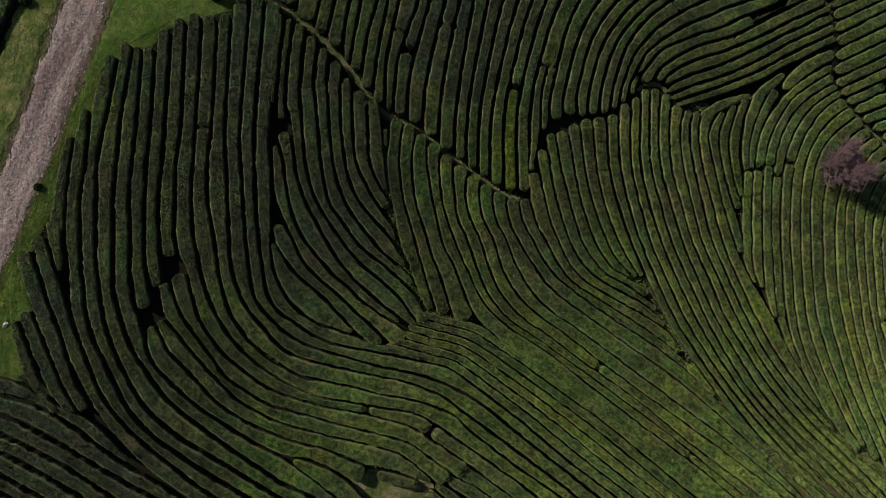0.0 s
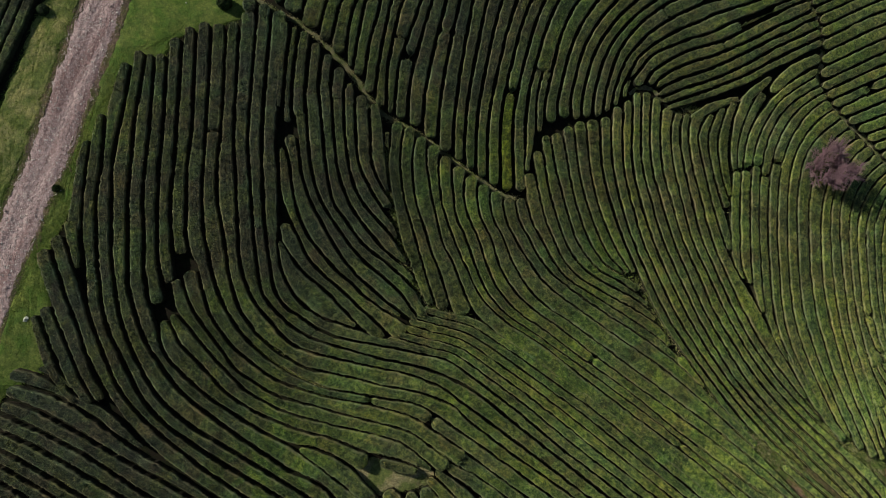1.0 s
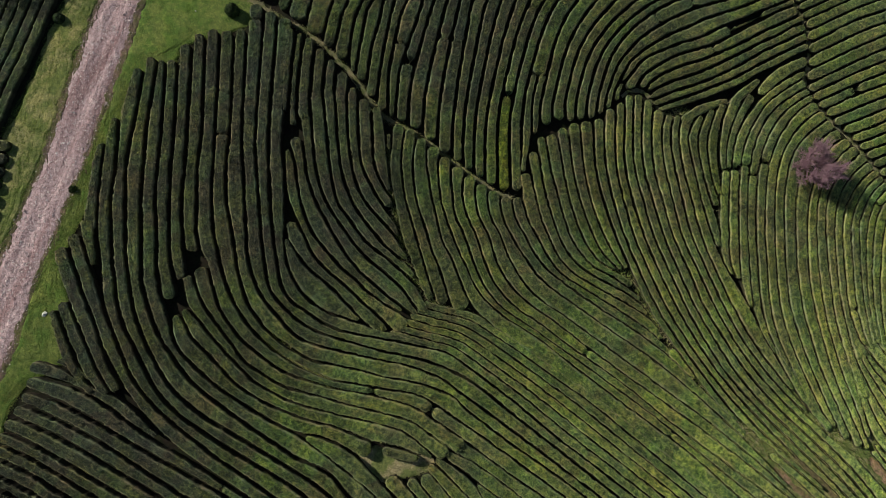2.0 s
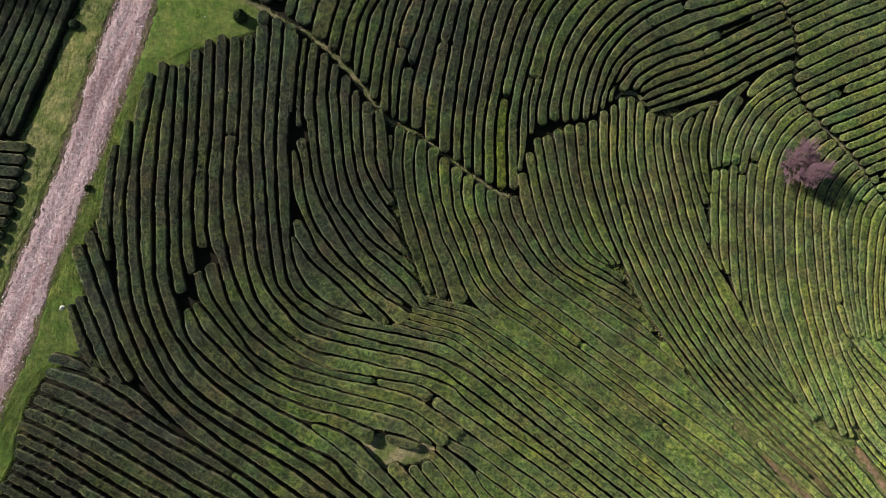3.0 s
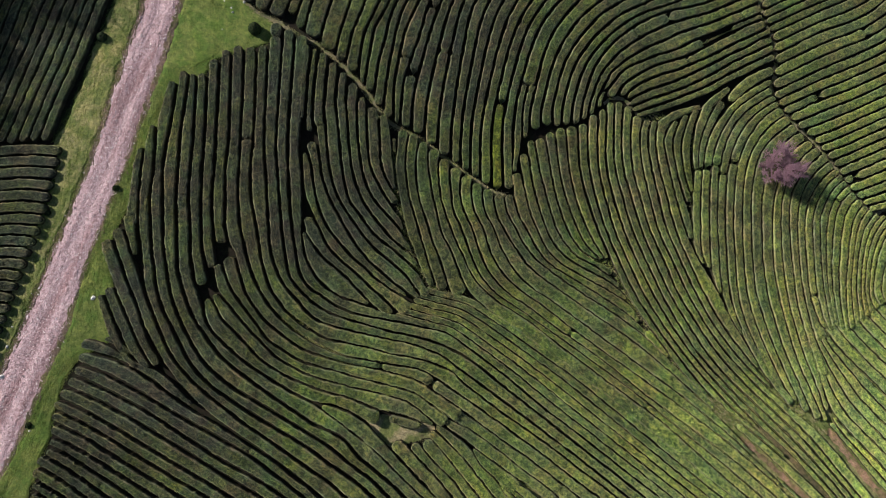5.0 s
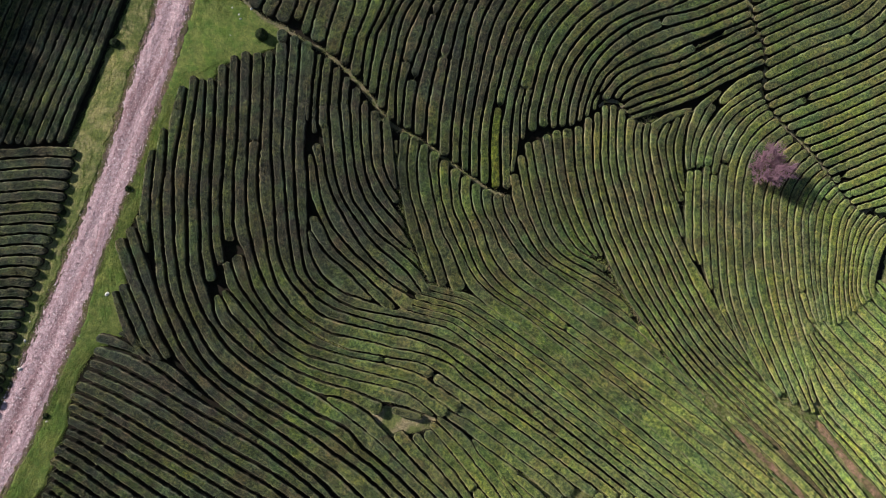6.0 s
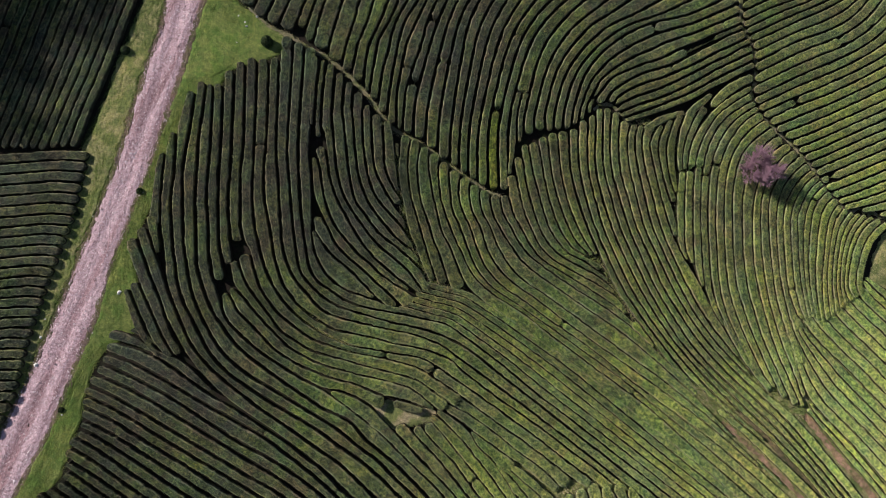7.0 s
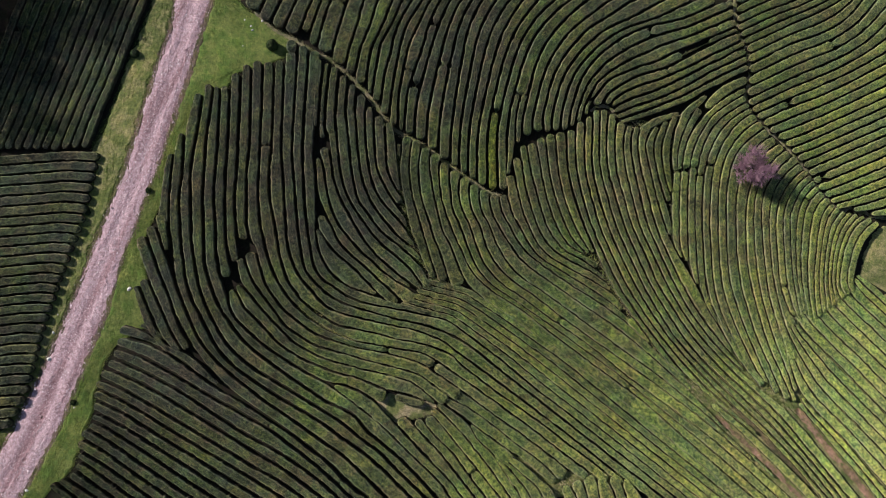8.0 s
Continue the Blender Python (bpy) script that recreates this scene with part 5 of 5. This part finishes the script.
block = HedgeBlock("west_rim", gap=0.28)
block.gap_line(0, (-34.8, 13.9), (-35.5, 11.8), (-35.7, 8.8), (-35.9, 5.9), (-35.9, 4.3))
block.gap_line(1, (-34.4, 14.6), (-34.6, 11.1), (-34.7, 7.4), (-34.5, 3.7))
block.build()

block = HedgeBlock("hollow_bit", gap=0.2)
block.gap_line(0, (-6.0, -17.5), (-4.2, -17.9), (-2.4, -18.5))
block.gap_line(1, (-6.0, -18.4), (-4.9, -18.8), (-3.3, -19.3), (-2.5, -19.3))
block.build()

block = HedgeBlock("south_west", gap=0.50)
block.gap_line(-2, (-39.4, -7.7), (-37.0, -8.2), (-34.2, -9.6), (-32.6, -11.2))
block.gap_line(-1, (-39.7, -8.3), (-37.5, -8.8), (-34.4, -10.5), (-31.7, -11.8), (-29.7, -13.1), (-28.0, -14.8), (-26.1, -16.5))
block.gap_line(0, (-39.6, -9.8), (-35.5, -11.0), (-32.2, -12.9), (-29.8, -14.7), (-27.1, -16.5), (-25.5, -17.3), (-23.0, -19.0), (-19.5, -21.3), (-16.1, -23.9), (-14.0, -25.6), (-11.8, -27.9), (-9.5, -29.7), (-6.5, -32.2))
block.gap_line(1, (-39.7, -11.2), (-36.6, -12.4), (-32.5, -14.7), (-28.4, -17.2), (-24.3, -19.5), (-21.0, -21.5), (-19.5, -22.6), (-15.4, -25.8), (-11.3, -29.6), (-8.6, -32.3))
block.gap_line(2, (-40.2, -12.4), (-36.5, -14.1), (-32.4, -16.3), (-28.3, -19.0), (-23.8, -21.9), (-19.4, -24.4), (-15.3, -27.4), (-12.6, -29.8), (-9.9, -32.3))
block.gap_line(3, (-40.9, -13.6), (-37.2, -15.2), (-33.1, -17.5), (-29.0, -20.0), (-26.1, -21.8), (-22.8, -23.9), (-19.4, -26.0), (-15.3, -29.1), (-11.9, -31.8))
block.gap_line(4, (-41.6, -14.8), (-38.3, -16.3), (-34.2, -18.7), (-30.1, -21.2), (-26.1, -23.6), (-22.7, -25.7), (-19.3, -27.7), (-15.3, -30.8), (-13.2, -32.4))
block.gap_line(5, (-41.8, -16.0), (-38.2, -17.7), (-34.1, -20.2), (-30.0, -22.7), (-26.0, -25.1), (-22.6, -27.2), (-19.3, -29.4), (-15.2, -32.3))
block.gap_line(6, (-41.8, -17.3), (-38.1, -19.1), (-34.0, -21.7), (-29.9, -24.2), (-25.9, -26.8), (-22.5, -28.9), (-19.2, -31.0), (-17.2, -32.5))
block.gap_line(7, (-41.7, -18.7), (-38.0, -20.6), (-33.9, -23.2), (-29.8, -25.8), (-25.8, -28.4), (-22.5, -30.5), (-19.8, -32.2))
block.gap_line(8, (-41.7, -19.8), (-39.9, -20.7), (-35.8, -23.3), (-32.4, -25.6), (-29.1, -27.8), (-25.7, -30.0), (-23.1, -31.7))
block.gap_line(9, (-42.5, -20.6), (-39.8, -22.1), (-35.7, -24.9), (-32.3, -27.2), (-29.0, -29.4), (-26.3, -31.3))
block.gap_line(10, (-43.1, -21.5), (-39.7, -23.6), (-35.6, -26.5), (-32.2, -28.8), (-28.9, -31.1))
block.gap_line(11, (-43.1, -23.0), (-39.5, -25.2), (-35.5, -28.0), (-32.1, -30.4))
block.gap_line(12, (-42.9, -24.2), (-39.4, -26.6), (-35.4, -29.5), (-33.4, -31.0))
block.gap_line(13, (-43.3, -25.3), (-39.3, -28.1), (-36.6, -30.1))
block.gap_line(14, (-44.4, -26.0), (-41.9, -27.6), (-38.5, -30.0))
block.gap_line(15, (-45.5, -26.5), (-43.4, -28.0), (-41.0, -29.9))
block.gap_line(16, (-46.4, -27.0), (-44.6, -28.4), (-42.6, -30.3))
block.build()

block = HedgeBlock("nook", gap=0.34)
block.gap_line(2, (14.3, -29.8), (15.0, -30.5), (15.4, -31.7), (15.6, -33.1))
block.gap_line(3, (15.8, -29.4), (16.5, -30.3), (17.0, -31.5), (17.3, -33.2))
block.gap_line(4, (17.4, -28.8), (18.0, -29.8), (18.4, -31.2), (18.7, -33.3))
block.gap_line(5, (19.5, -28.9), (19.8, -29.9), (20.0, -31.3), (20.2, -33.4))
block.gap_line(6, (21.1, -29.3), (21.6, -30.2), (22.1, -31.5), (22.5, -33.6))
block.gap_line(7, (22.4, -28.7), (23.1, -30.0), (23.6, -31.6), (24.5, -33.7))
block.gap_line(8, (24.2, -29.6), (24.9, -30.5), (25.7, -31.8), (26.6, -33.8))
block.build()

block = HedgeBlock("nook_west", gap=0.28)
block.gap_line(0, (6.0, -25.4), (7.2, -27.0), (8.4, -28.8), (9.3, -30.0), (10.2, -31.9))
block.gap_line(1, (6.7, -25.6), (8.2, -27.2), (9.5, -28.7), (10.5, -30.0), (11.4, -31.8))
block.gap_line(2, (7.5, -25.8), (9.5, -27.6), (11.1, -29.0), (12.2, -30.2), (13.1, -31.9))
block.gap_line(3, (8.6, -25.7), (10.4, -26.9), (12.2, -28.6), (13.7, -29.9), (14.7, -31.9))
block.build()

block = HedgeBlock("south_seven", gap=0.22)
block.gap_line(0, (1.3, -20.0), (3.0, -21.4), (4.4, -23.6), (6.1, -25.2), (7.3, -26.9))
block.gap_line(1, (2.0, -20.3), (4.3, -22.1), (6.8, -24.0), (8.6, -25.3), (9.5, -26.2))
block.build()

block = HedgeBlock("wedge_fill", gap=0.24)
block.gap_line(0, (27.2, 17.4), (29.1, 18.8), (31.2, 19.6), (33.7, 20.2))
block.gap_line(1, (28.1, 16.7), (29.7, 17.7), (31.5, 18.6), (33.2, 19.2))
block.build()

block = HedgeBlock("south_slope", gap=0.27)
block.gap_line(0, (48.7, -8.3), (50.1, -10.4), (51.3, -11.8), (53.3, -13.8), (56.6, -17.0), (61.3, -21.8), (67.9, -28.1), (72.8, -32.8))
block.gap_line(7, (58.5, -3.9), (60.0, -5.8), (63.1, -8.7), (69.1, -14.1), (75.8, -19.8), (80.9, -24.3))
block.gap_line(9, (59.5, -3.0), (61.8, -4.6), (64.9, -7.3), (70.8, -12.2), (77.6, -17.9), (82.7, -22.3))
block.build()

block = HedgeBlock("slope_low", gap=0.27)
block.gap_line(0, (46.4, -9.7), (47.2, -13.2), (48.3, -16.8), (50.0, -20.3), (55.3, -25.8), (60.3, -31.4), (64.6, -36.2))
block.gap_line(5, (48.8, -8.5), (50.2, -10.7), (51.3, -11.9), (53.4, -14.0), (56.6, -17.2), (61.4, -21.9), (67.9, -28.3), (72.9, -33.0))
block.build()

block = HedgeBlock("south_east_b", gap=0.27)
block.gap_line(0, (48.9, -21.3), (51.6, -24.3), (54.6, -27.9), (57.9, -31.6), (61.4, -36.3))
block.gap_line(2, (48.5, -17.3), (50.0, -20.4), (55.3, -25.9), (60.1, -31.6), (64.5, -36.5))
block.build()

block = HedgeBlock("seam_oval", gap=0.2)
block.gap_line(0, (-6.0, 14.6), (-5.9, 13.2), (-5.7, 11.9))
block.gap_line(1, (-5.4, 14.8), (-5.4, 13.2), (-5.5, 11.9))
block.build()

block = HedgeBlock("north_pair", gap=0.34)
block.gap_line(0, (8.4, 10.0), (8.8, 13.0), (8.9, 15.3), (9.1, 17.7), (9.4, 19.7), (10.0, 22.1))
block.gap_line(1, (9.3, 11.0), (9.9, 14.6), (10.0, 16.5), (10.1, 18.5), (10.5, 20.5), (11.0, 22.1))
block.gap_line(2, (10.7, 15.4), (10.9, 16.5), (11.0, 18.1), (11.5, 20.5), (12.1, 22.1))
block.build()

block = HedgeBlock("wedge_mid", gap=0.2)
block.gap_line(0, (36.9, -8.2), (38.5, -11.3), (40.2, -14.4), (43.1, -18.2))
block.gap_line(1, (38.4, -8.3), (39.3, -10.8), (41.5, -14.7), (42.9, -16.4), (45.5, -19.2))
block.build()

block = HedgeBlock("fan_gap", gap=0.2)
block.gap_line(0, (23.7, -8.6), (25.4, -10.1), (28.4, -13.1), (31.1, -15.7))
block.gap_line(1, (25.3, -8.4), (27.0, -10.7), (28.9, -13.4), (31.8, -16.4))
block.build()

block = HedgeBlock("row_end", gap=0.2)
block.gap_line(0, (49.2, -5.1), (49.5, -6.5), (49.9, -8.5))
block.gap_line(1, (50.8, -5.1), (50.9, -6.5), (51.3, -8.6))
block.build()

block = HedgeBlock("strip_row", gap=0.16)
block.gap_line(0, (36.2, -21.0), (39.6, -23.9), (43.8, -27.9), (48.4, -32.6), (51.6, -35.7))
block.gap_line(1, (35.8, -19.5), (40.0, -23.0), (45.6, -28.0), (50.1, -32.6), (53.8, -36.5))
block.build()


# ---- stones, bushes and trees ----
def rock_points(rng, size, flat=0.7):
    v = [(0, 0, 1), (0.85, 0, 0.25), (0.26, 0.81, 0.25), (-0.69, 0.5, 0.25), (-0.69, -0.5, 0.25), (0.26, -0.81, 0.25), (0, 0, -0.5)]
    f = [(0, 1, 2), (0, 2, 3), (0, 3, 4), (0, 4, 5), (0, 5, 1), (6, 2, 1), (6, 3, 2), (6, 4, 3), (6, 5, 4), (6, 1, 5)]
    p = np.array(v) * rng.uniform(0.7, 1.2, (7, 1)) * size * np.array((1, rng.uniform(0.6, 1), flat))
    a = rng.uniform(0, 6.28)
    c, s = math.cos(a), math.sin(a)
    return p @ np.array([[c, s, 0], [-s, c, 0], [0, 0, 1]]), f


def scatter_rocks(name, spots, sizes, mat, seed):
    rng = np.random.default_rng(seed)
    verts, faces = [], []
    for (x, y, z), s in zip(spots, sizes):
        p, f = rock_points(rng, s)
        k = len(verts)
        verts.extend((p + (x, y, z)).tolist())
        faces.extend([tuple(i + k for i in g) for g in f])
    return mesh_object(name, verts, faces, mat, smooth=False)


rng = np.random.default_rng(21)
n, m = road_z.shape
i, j = rng.integers(1, n - 1, 17000), rng.integers(0, m - 1, 17000)
w = rng.uniform(0, 1, (17000, 1))
spots = np.concatenate([road_xy[i, j] * w + road_xy[i, j + 1] * (1 - w) + rng.normal(0, 0.2, (17000, 2)), road_z[i, np.maximum(j, 1)][:, None] + 0.005], 1)
tagged(scatter_rocks("gravel", spots, rng.gamma(1.8, 0.016, 17000) + 0.022, gravel_stone_mat, 22), "loose pinkish grey stones on the gravel road", "gravel", kind="stuff")

# single pale rocks on the verge
rng = np.random.default_rng(31)
for (x, y), size in (((-25.4, 30.4), 0.30), ((-25.6, 31.0), 0.24), ((-26.5, 31.9), 0.24), ((-39.1, -4.2), 0.38), ((-26.6, 28.2), 0.22), ((-48.8, -27.7), 0.35), ((-24.1, 31.8), 0.28), ((-44.4, -18.4), 0.22), ((-47.7, -9.5), 0.30), ((-47.9, -12.6), 0.34), ((-47.4, -7.3), 0.22)):
    p, f = rock_points(rng, size, 0.8)
    bm = bmesh.new()
    vs = [bm.verts.new(q) for q in p]
    for g in f:
        bm.faces.new([vs[q] for q in g])
    bmesh.ops.subdivide_edges(bm, edges=bm.edges[:], cuts=2, use_grid_fill=True, smooth=0.6)
    for v in bm.verts:
        v.co *= 1 + 0.10 * noise.noise(v.co * 6 / size * 0.4)
    me = bpy.data.meshes.new("rock")
    bm.to_mesh(me)
    bm.free()
    me.materials.append(rock_mat)
    ob = new("rock", me)
    ob.location = (x, y, float(height(x, y)) + size * 0.22)
    tagged(ob, "pale grey rock lying in the verge grass", "rock", group="rocks on the verge")


def verge_points(rng, count, left, right, lo, hi):
    a, b = spline(left, -400), spline(right, -400)
    k = rng.integers(0, 400, count)
    u = rng.uniform(lo, hi, (count, 1))
    return a[k] * (1 - u) + b[k] * u + rng.normal(0, 0.15, (count, 2))


def grass(name, pts, seed, label, tall=0.12, mat=blade_mat, lift=0.11):
    rng = np.random.default_rng(seed)
    c = len(pts)
    z = height(pts[:, 0], pts[:, 1]) + lift
    a = rng.uniform(0, 6.28, c)
    s = rng.uniform(0.02, 0.04, c)
    h = rng.uniform(0.3, 1, c) * tall
    dx, dy = np.cos(a), np.sin(a)
    p0 = np.stack([pts[:, 0] - dy * s, pts[:, 1] + dx * s, z], 1)
    p1 = np.stack([pts[:, 0] + dy * s, pts[:, 1] - dx * s, z], 1)
    p2 = np.stack([pts[:, 0] + dx * h, pts[:, 1] + dy * h, z + h * rng.uniform(0.3, 1.2, c)], 1)
    ob = mesh_object(name, np.stack([p0, p1, p2], 1).reshape(-1, 3), np.arange(c * 3).reshape(-1, 3).tolist(), mat, smooth=False)
    tagged(ob, label, "grass", kind="stuff")


rng = np.random.default_rng(41)
grass("grass", np.vstack([verge_points(rng, 80000, VERGE_WEST, ROAD_WEST, 0.0, 0.97), verge_points(rng, 90000, ROAD_EAST, VERGE_EAST, 0.05, 1.0)]), 42, "short tufted green and straw-coloured grass on the verges", 0.10)

# dry tufts in the hollow and on the patch at the row ends, weeds along the footpaths and bare strips
HOLLOW = (((-8.5, -18.4), (-6.7, -18.0), (-4.6, -18.5), (-2.5, -19.0), (-1.2, -19.2)), ((-7.1, -20.1), (-5.9, -21.2), (-4.7, -20.9), (-2.8, -20.7), (-1.2, -20.0)))
PATCH = (((64.1, 3.7), (62.1, 2.0), (60.8, -0.5), (60.2, -3.0), (61.0, -3.9)), ((71.4, 4.0), (71.2, 1.5), (71.0, -1.0), (70.7, -4.3), (70.3, -9.2)))
grass("dry_grass", np.vstack([verge_points(rng, 2600, *HOLLOW, 0, 1), verge_points(rng, 1500, *PATCH, 0, 1)]), 43, "tufts of dry straw-coloured grass on bare earth", 0.16, straw_mat, 0.1)
STRIPS = ((((36.5, -22.3), (39.5, -24.9), (43.4, -28.7), (48.1, -33.5)), ((37.0, -21.9), (40.0, -24.5), (44.0, -28.3), (48.7, -33.1))), (((48.1, -21.6), (50.6, -24.6), (53.6, -28.4), (56.8, -32.0)), ((49.3, -21.5), (51.8, -24.5), (54.8, -28.3), (58.1, -31.9))))
grass("grass", np.vstack([verge_points(rng, 600, *s, -0.4, 1.4) for s in STRIPS]), 44, "low green weeds growing over bare earth strips", 0.16, blade_mat, 0.1)

# grass and weeds that have come up along the seams where rows meet
SEAMS = (
    ((8.3, -25.7), (9.7, -27.2), (11.5, -28.8), (13.7, -30.0), (15.5, -29.6), (17.4, -29.0), (19.3, -28.8), (21.6, -29.2), (23.5, -29.6)),
    ((46.4, -9.8), (48.8, -9.1), (51.3, -9.5), (52.8, -9.2), (55.5, -7.4), (57.1, -6.4), (58.3, -4.6)),
    ((-6.1, 14.0), (-5.7, 10.9), (-5.2, 7.8), (-4.6, 4.5), (-4.2, 2.2), (-3.6, 0.5), (-2.7, -1.1), (-1.7, -2.8), (-0.1, -3.9), (1.8, -4.6), (3.8, -5.4)),
    ((14.8, 1.2), (17.6, 0.5), (20.0, -0.4), (21.6, -1.9), (22.7, -4.3), (24.5, -7.0), (26.8, -10.3), (28.8, -13.4), (30.8, -15.6), (32.2, -17.1)),
    ((25.8, 17.5), (28.1, 18.4), (30.3, 16.3), (32.5, 15.2), (32.7, 11.6), (32.4, 8.0), (32.0, 4.4), (32.2, 1.6)),
    ((32.2, -17.1), (34.7, -19.1), (36.8, -20.5), (38.6, -21.6)),
    ((41.6, -16.3), (43.8, -18.1), (46.0, -20.1), (48.2, -21.6)),
    ((-17.8, -6.6), (-16.5, -7.7), (-15.3, -8.7), (-14.3, -9.4), (-11.5, -11.2), (-10.2, -11.9)),
    ((46.5, -12.7), (47.2, -14.1), (49.1, -14.8)),
)
PATH_LINES = ((-23.6, 31.5), (-22.3, 30.3), (-20.7, 29.6), (-19.0, 28.6), (-17.0, 27.3), (-14.6, 26.2), (-12.3, 24.1), (-10.6, 22.3), (-8.8, 20.1), (-6.8, 17.2), (-4.7, 15.8), (-2.9, 14.9), (0.5, 12.4), (3.9, 10.0), (6.2, 8.3), (7.7, 8.0))
rng = np.random.default_rng(45)


def along_line(points, count, reach):
    line = spline(points, -300)
    return line[rng.integers(0, 300, count)] + rng.normal(0, reach, (count, 2))


grass("weeds", np.vstack([along_line(p, 900, 0.30) for p in SEAMS]), 46, "yellow-green weeds grown up between tea row ends", 0.34, straw_mat, 0.36)
grass("weeds", np.vstack([along_line(p, 700, 0.40) for p in SEAMS]), 47, "green weeds grown up between tea row ends", 0.34, blade_mat, 0.34)
grass("weeds", along_line(PATH_LINES, 5200, 0.20), 48, "short dry weeds fringing an earth footpath", 0.16, straw_mat, 0.12)


def bush(x, y, radius, tall, seed):
    """A rounded clipped bush of many small leaves over a leafy core."""
    rng = np.random.default_rng(seed)
    bm = bmesh.new()
    bmesh.ops.create_icosphere(bm, subdivisions=4, radius=1)
    for v in bm.verts:
        k = 1 + 0.16 * noise.noise(v.co * 2.2 + Vector((seed, 0, 0))) + 0.10 * noise.noise(v.co * 7)
        v.co = Vector((v.co.x * radius * k, v.co.y * radius * k, max(v.co.z * k, -0.55) * tall * 0.6 + tall * 0.32))
    me = bpy.data.meshes.new("bush")
    bm.to_mesh(me)
    pts = np.array([v.co for v in bm.verts])
    bm.free()
    me.materials.append(bush_mat)
    ob = new("bush", me)
    ob.location = (x, y, float(height(x, y)))
    tagged(ob, "small rounded dark evergreen bush in grass", "bush", group="bushes on the verge")
    c = 900
    b = pts[rng.integers(0, len(pts), c)]
    v = b[:, None] + rng.normal(0, 0.05, (c, 3, 3))
    leaf_mesh("leaves", v, bush_mat, ob)


for (x, y), r, h, s in (((-22.6, 28.2), 0.72, 1.4, 1), ((-40.6, 26.9), 0.55, 0.8, 2), ((-37.6, 8.4), 0.32, 0.5, 3), ((-44.5, -17.8), 0.3, 0.4, 4), ((-44.9, 5.5), 0.3, 0.5, 5)):
    bush(x, y, r, h, s)


def tube(verts, faces, a, b, ra, rb, sides):
    d = (b - a).normalized()
    u = d.orthogonal().normalized()
    w = d.cross(u)
    k = len(verts)
    for p, r in ((a, ra), (b, rb)):
        for q in range(sides):
            t = 2 * math.pi * q / sides
            verts.append(p + u * (math.cos(t) * r) + w * (math.sin(t) * r))
    for q in range(sides):
        faces.append((k + q, k + (q + 1) % sides, k + sides + (q + 1) % sides, k + sides + q))


def bare_tree(x, y, tall, spread, seed, twig, label, fine=3, least=0.008, straight=0.75, count=7, low=0.25):
    """A leafless tree: a tapered trunk, spreading limbs and a haze of fine twigs."""
    rng = random.Random(seed)
    root = new("tree", None)
    root.location = (x, y, float(height(x, y)) - 0.1)
    tagged(root, label, "tree")
    trunk, limbs, twigs = ([], []), [], ([], [])

    def grow(out, p, d, length, r, level):
        steps = 4
        for k in range(steps):
            d = (d + Vector((rng.gauss(0, 0.13), rng.gauss(0, 0.13), rng.gauss(0.04, 0.08)))).normalized()
            q = p + d * length / steps
            r2 = r * (0.86 if k < steps - 1 else 0.7)
            tube(*out, p, q, r, r2, 7 if level == 0 else 5 if level < 3 else 3)
            if level and level < 4 and k > 0:
                for _ in range(fine if level > 1 else 2):
                    e = (d * straight + Vector((rng.gauss(0, 0.55), rng.gauss(0, 0.55), rng.gauss(0.08, 0.38)))).normalized()
                    grow(twigs if level >= 2 else out, q, e, length * rng.uniform(0.45, 0.7), max(r2 * 0.5, least), level + 1)
            p, r = q, r2
        return p, d, r

    p, d, r = grow(trunk, Vector((0, 0, 0)), Vector((0.05, 0.03, 1)), tall * low, tall * 0.028, 0)
    for k in range(count):
        a = 2 * math.pi * (k + rng.uniform(-0.3, 0.3)) / count
        limb = ([], [])
        e = Vector((math.cos(a) * spread, math.sin(a) * spread, tall * rng.uniform(0.45, 0.75))).normalized()
        grow(limb, p - d * rng.uniform(0, 0.3), e, math.hypot(spread, tall * 0.6) * rng.uniform(0.45, 0.80), r * 0.6, 1)
        limbs.append(limb)
    mesh_object("trunk", *trunk, bark_mat, root)
    for limb in limbs:
        mesh_object("limb", *limb, bark_mat, root)
    tagged(mesh_object("crown", *twigs, twig, root), kind="stuff")
    return root


bare_tree(43.2, 11.8, 5.1, 2.3, 5, twig_mat, "small leafless tree with fine mauve-grey twigs among tea rows", 3, 0.02, 1.15, 11, 0.12)
for (x, y), tall, spread, seed in (((-59.7, 30.6), 6.4, 3.4, 7), ((-64.7, 36.7), 11.0, 5.0, 8), ((-56.6, 40.6), 10.0, 3.8, 14), ((-68.3, 29.0), 12.0, 5.5, 9), ((-63.9, 43.7), 12.0, 5.0, 10), ((-71.4, 42.1), 13.0, 6.0, 11), ((-74.4, 35.5), 13.0, 6.0, 12), ((-66.7, 22.7), 10.0, 5.0, 13)):
    bare_tree(x, y, tall, spread, seed, dark_twig_mat, "tall leafless tree with dark reddish brown twigs", 3, 0.022)
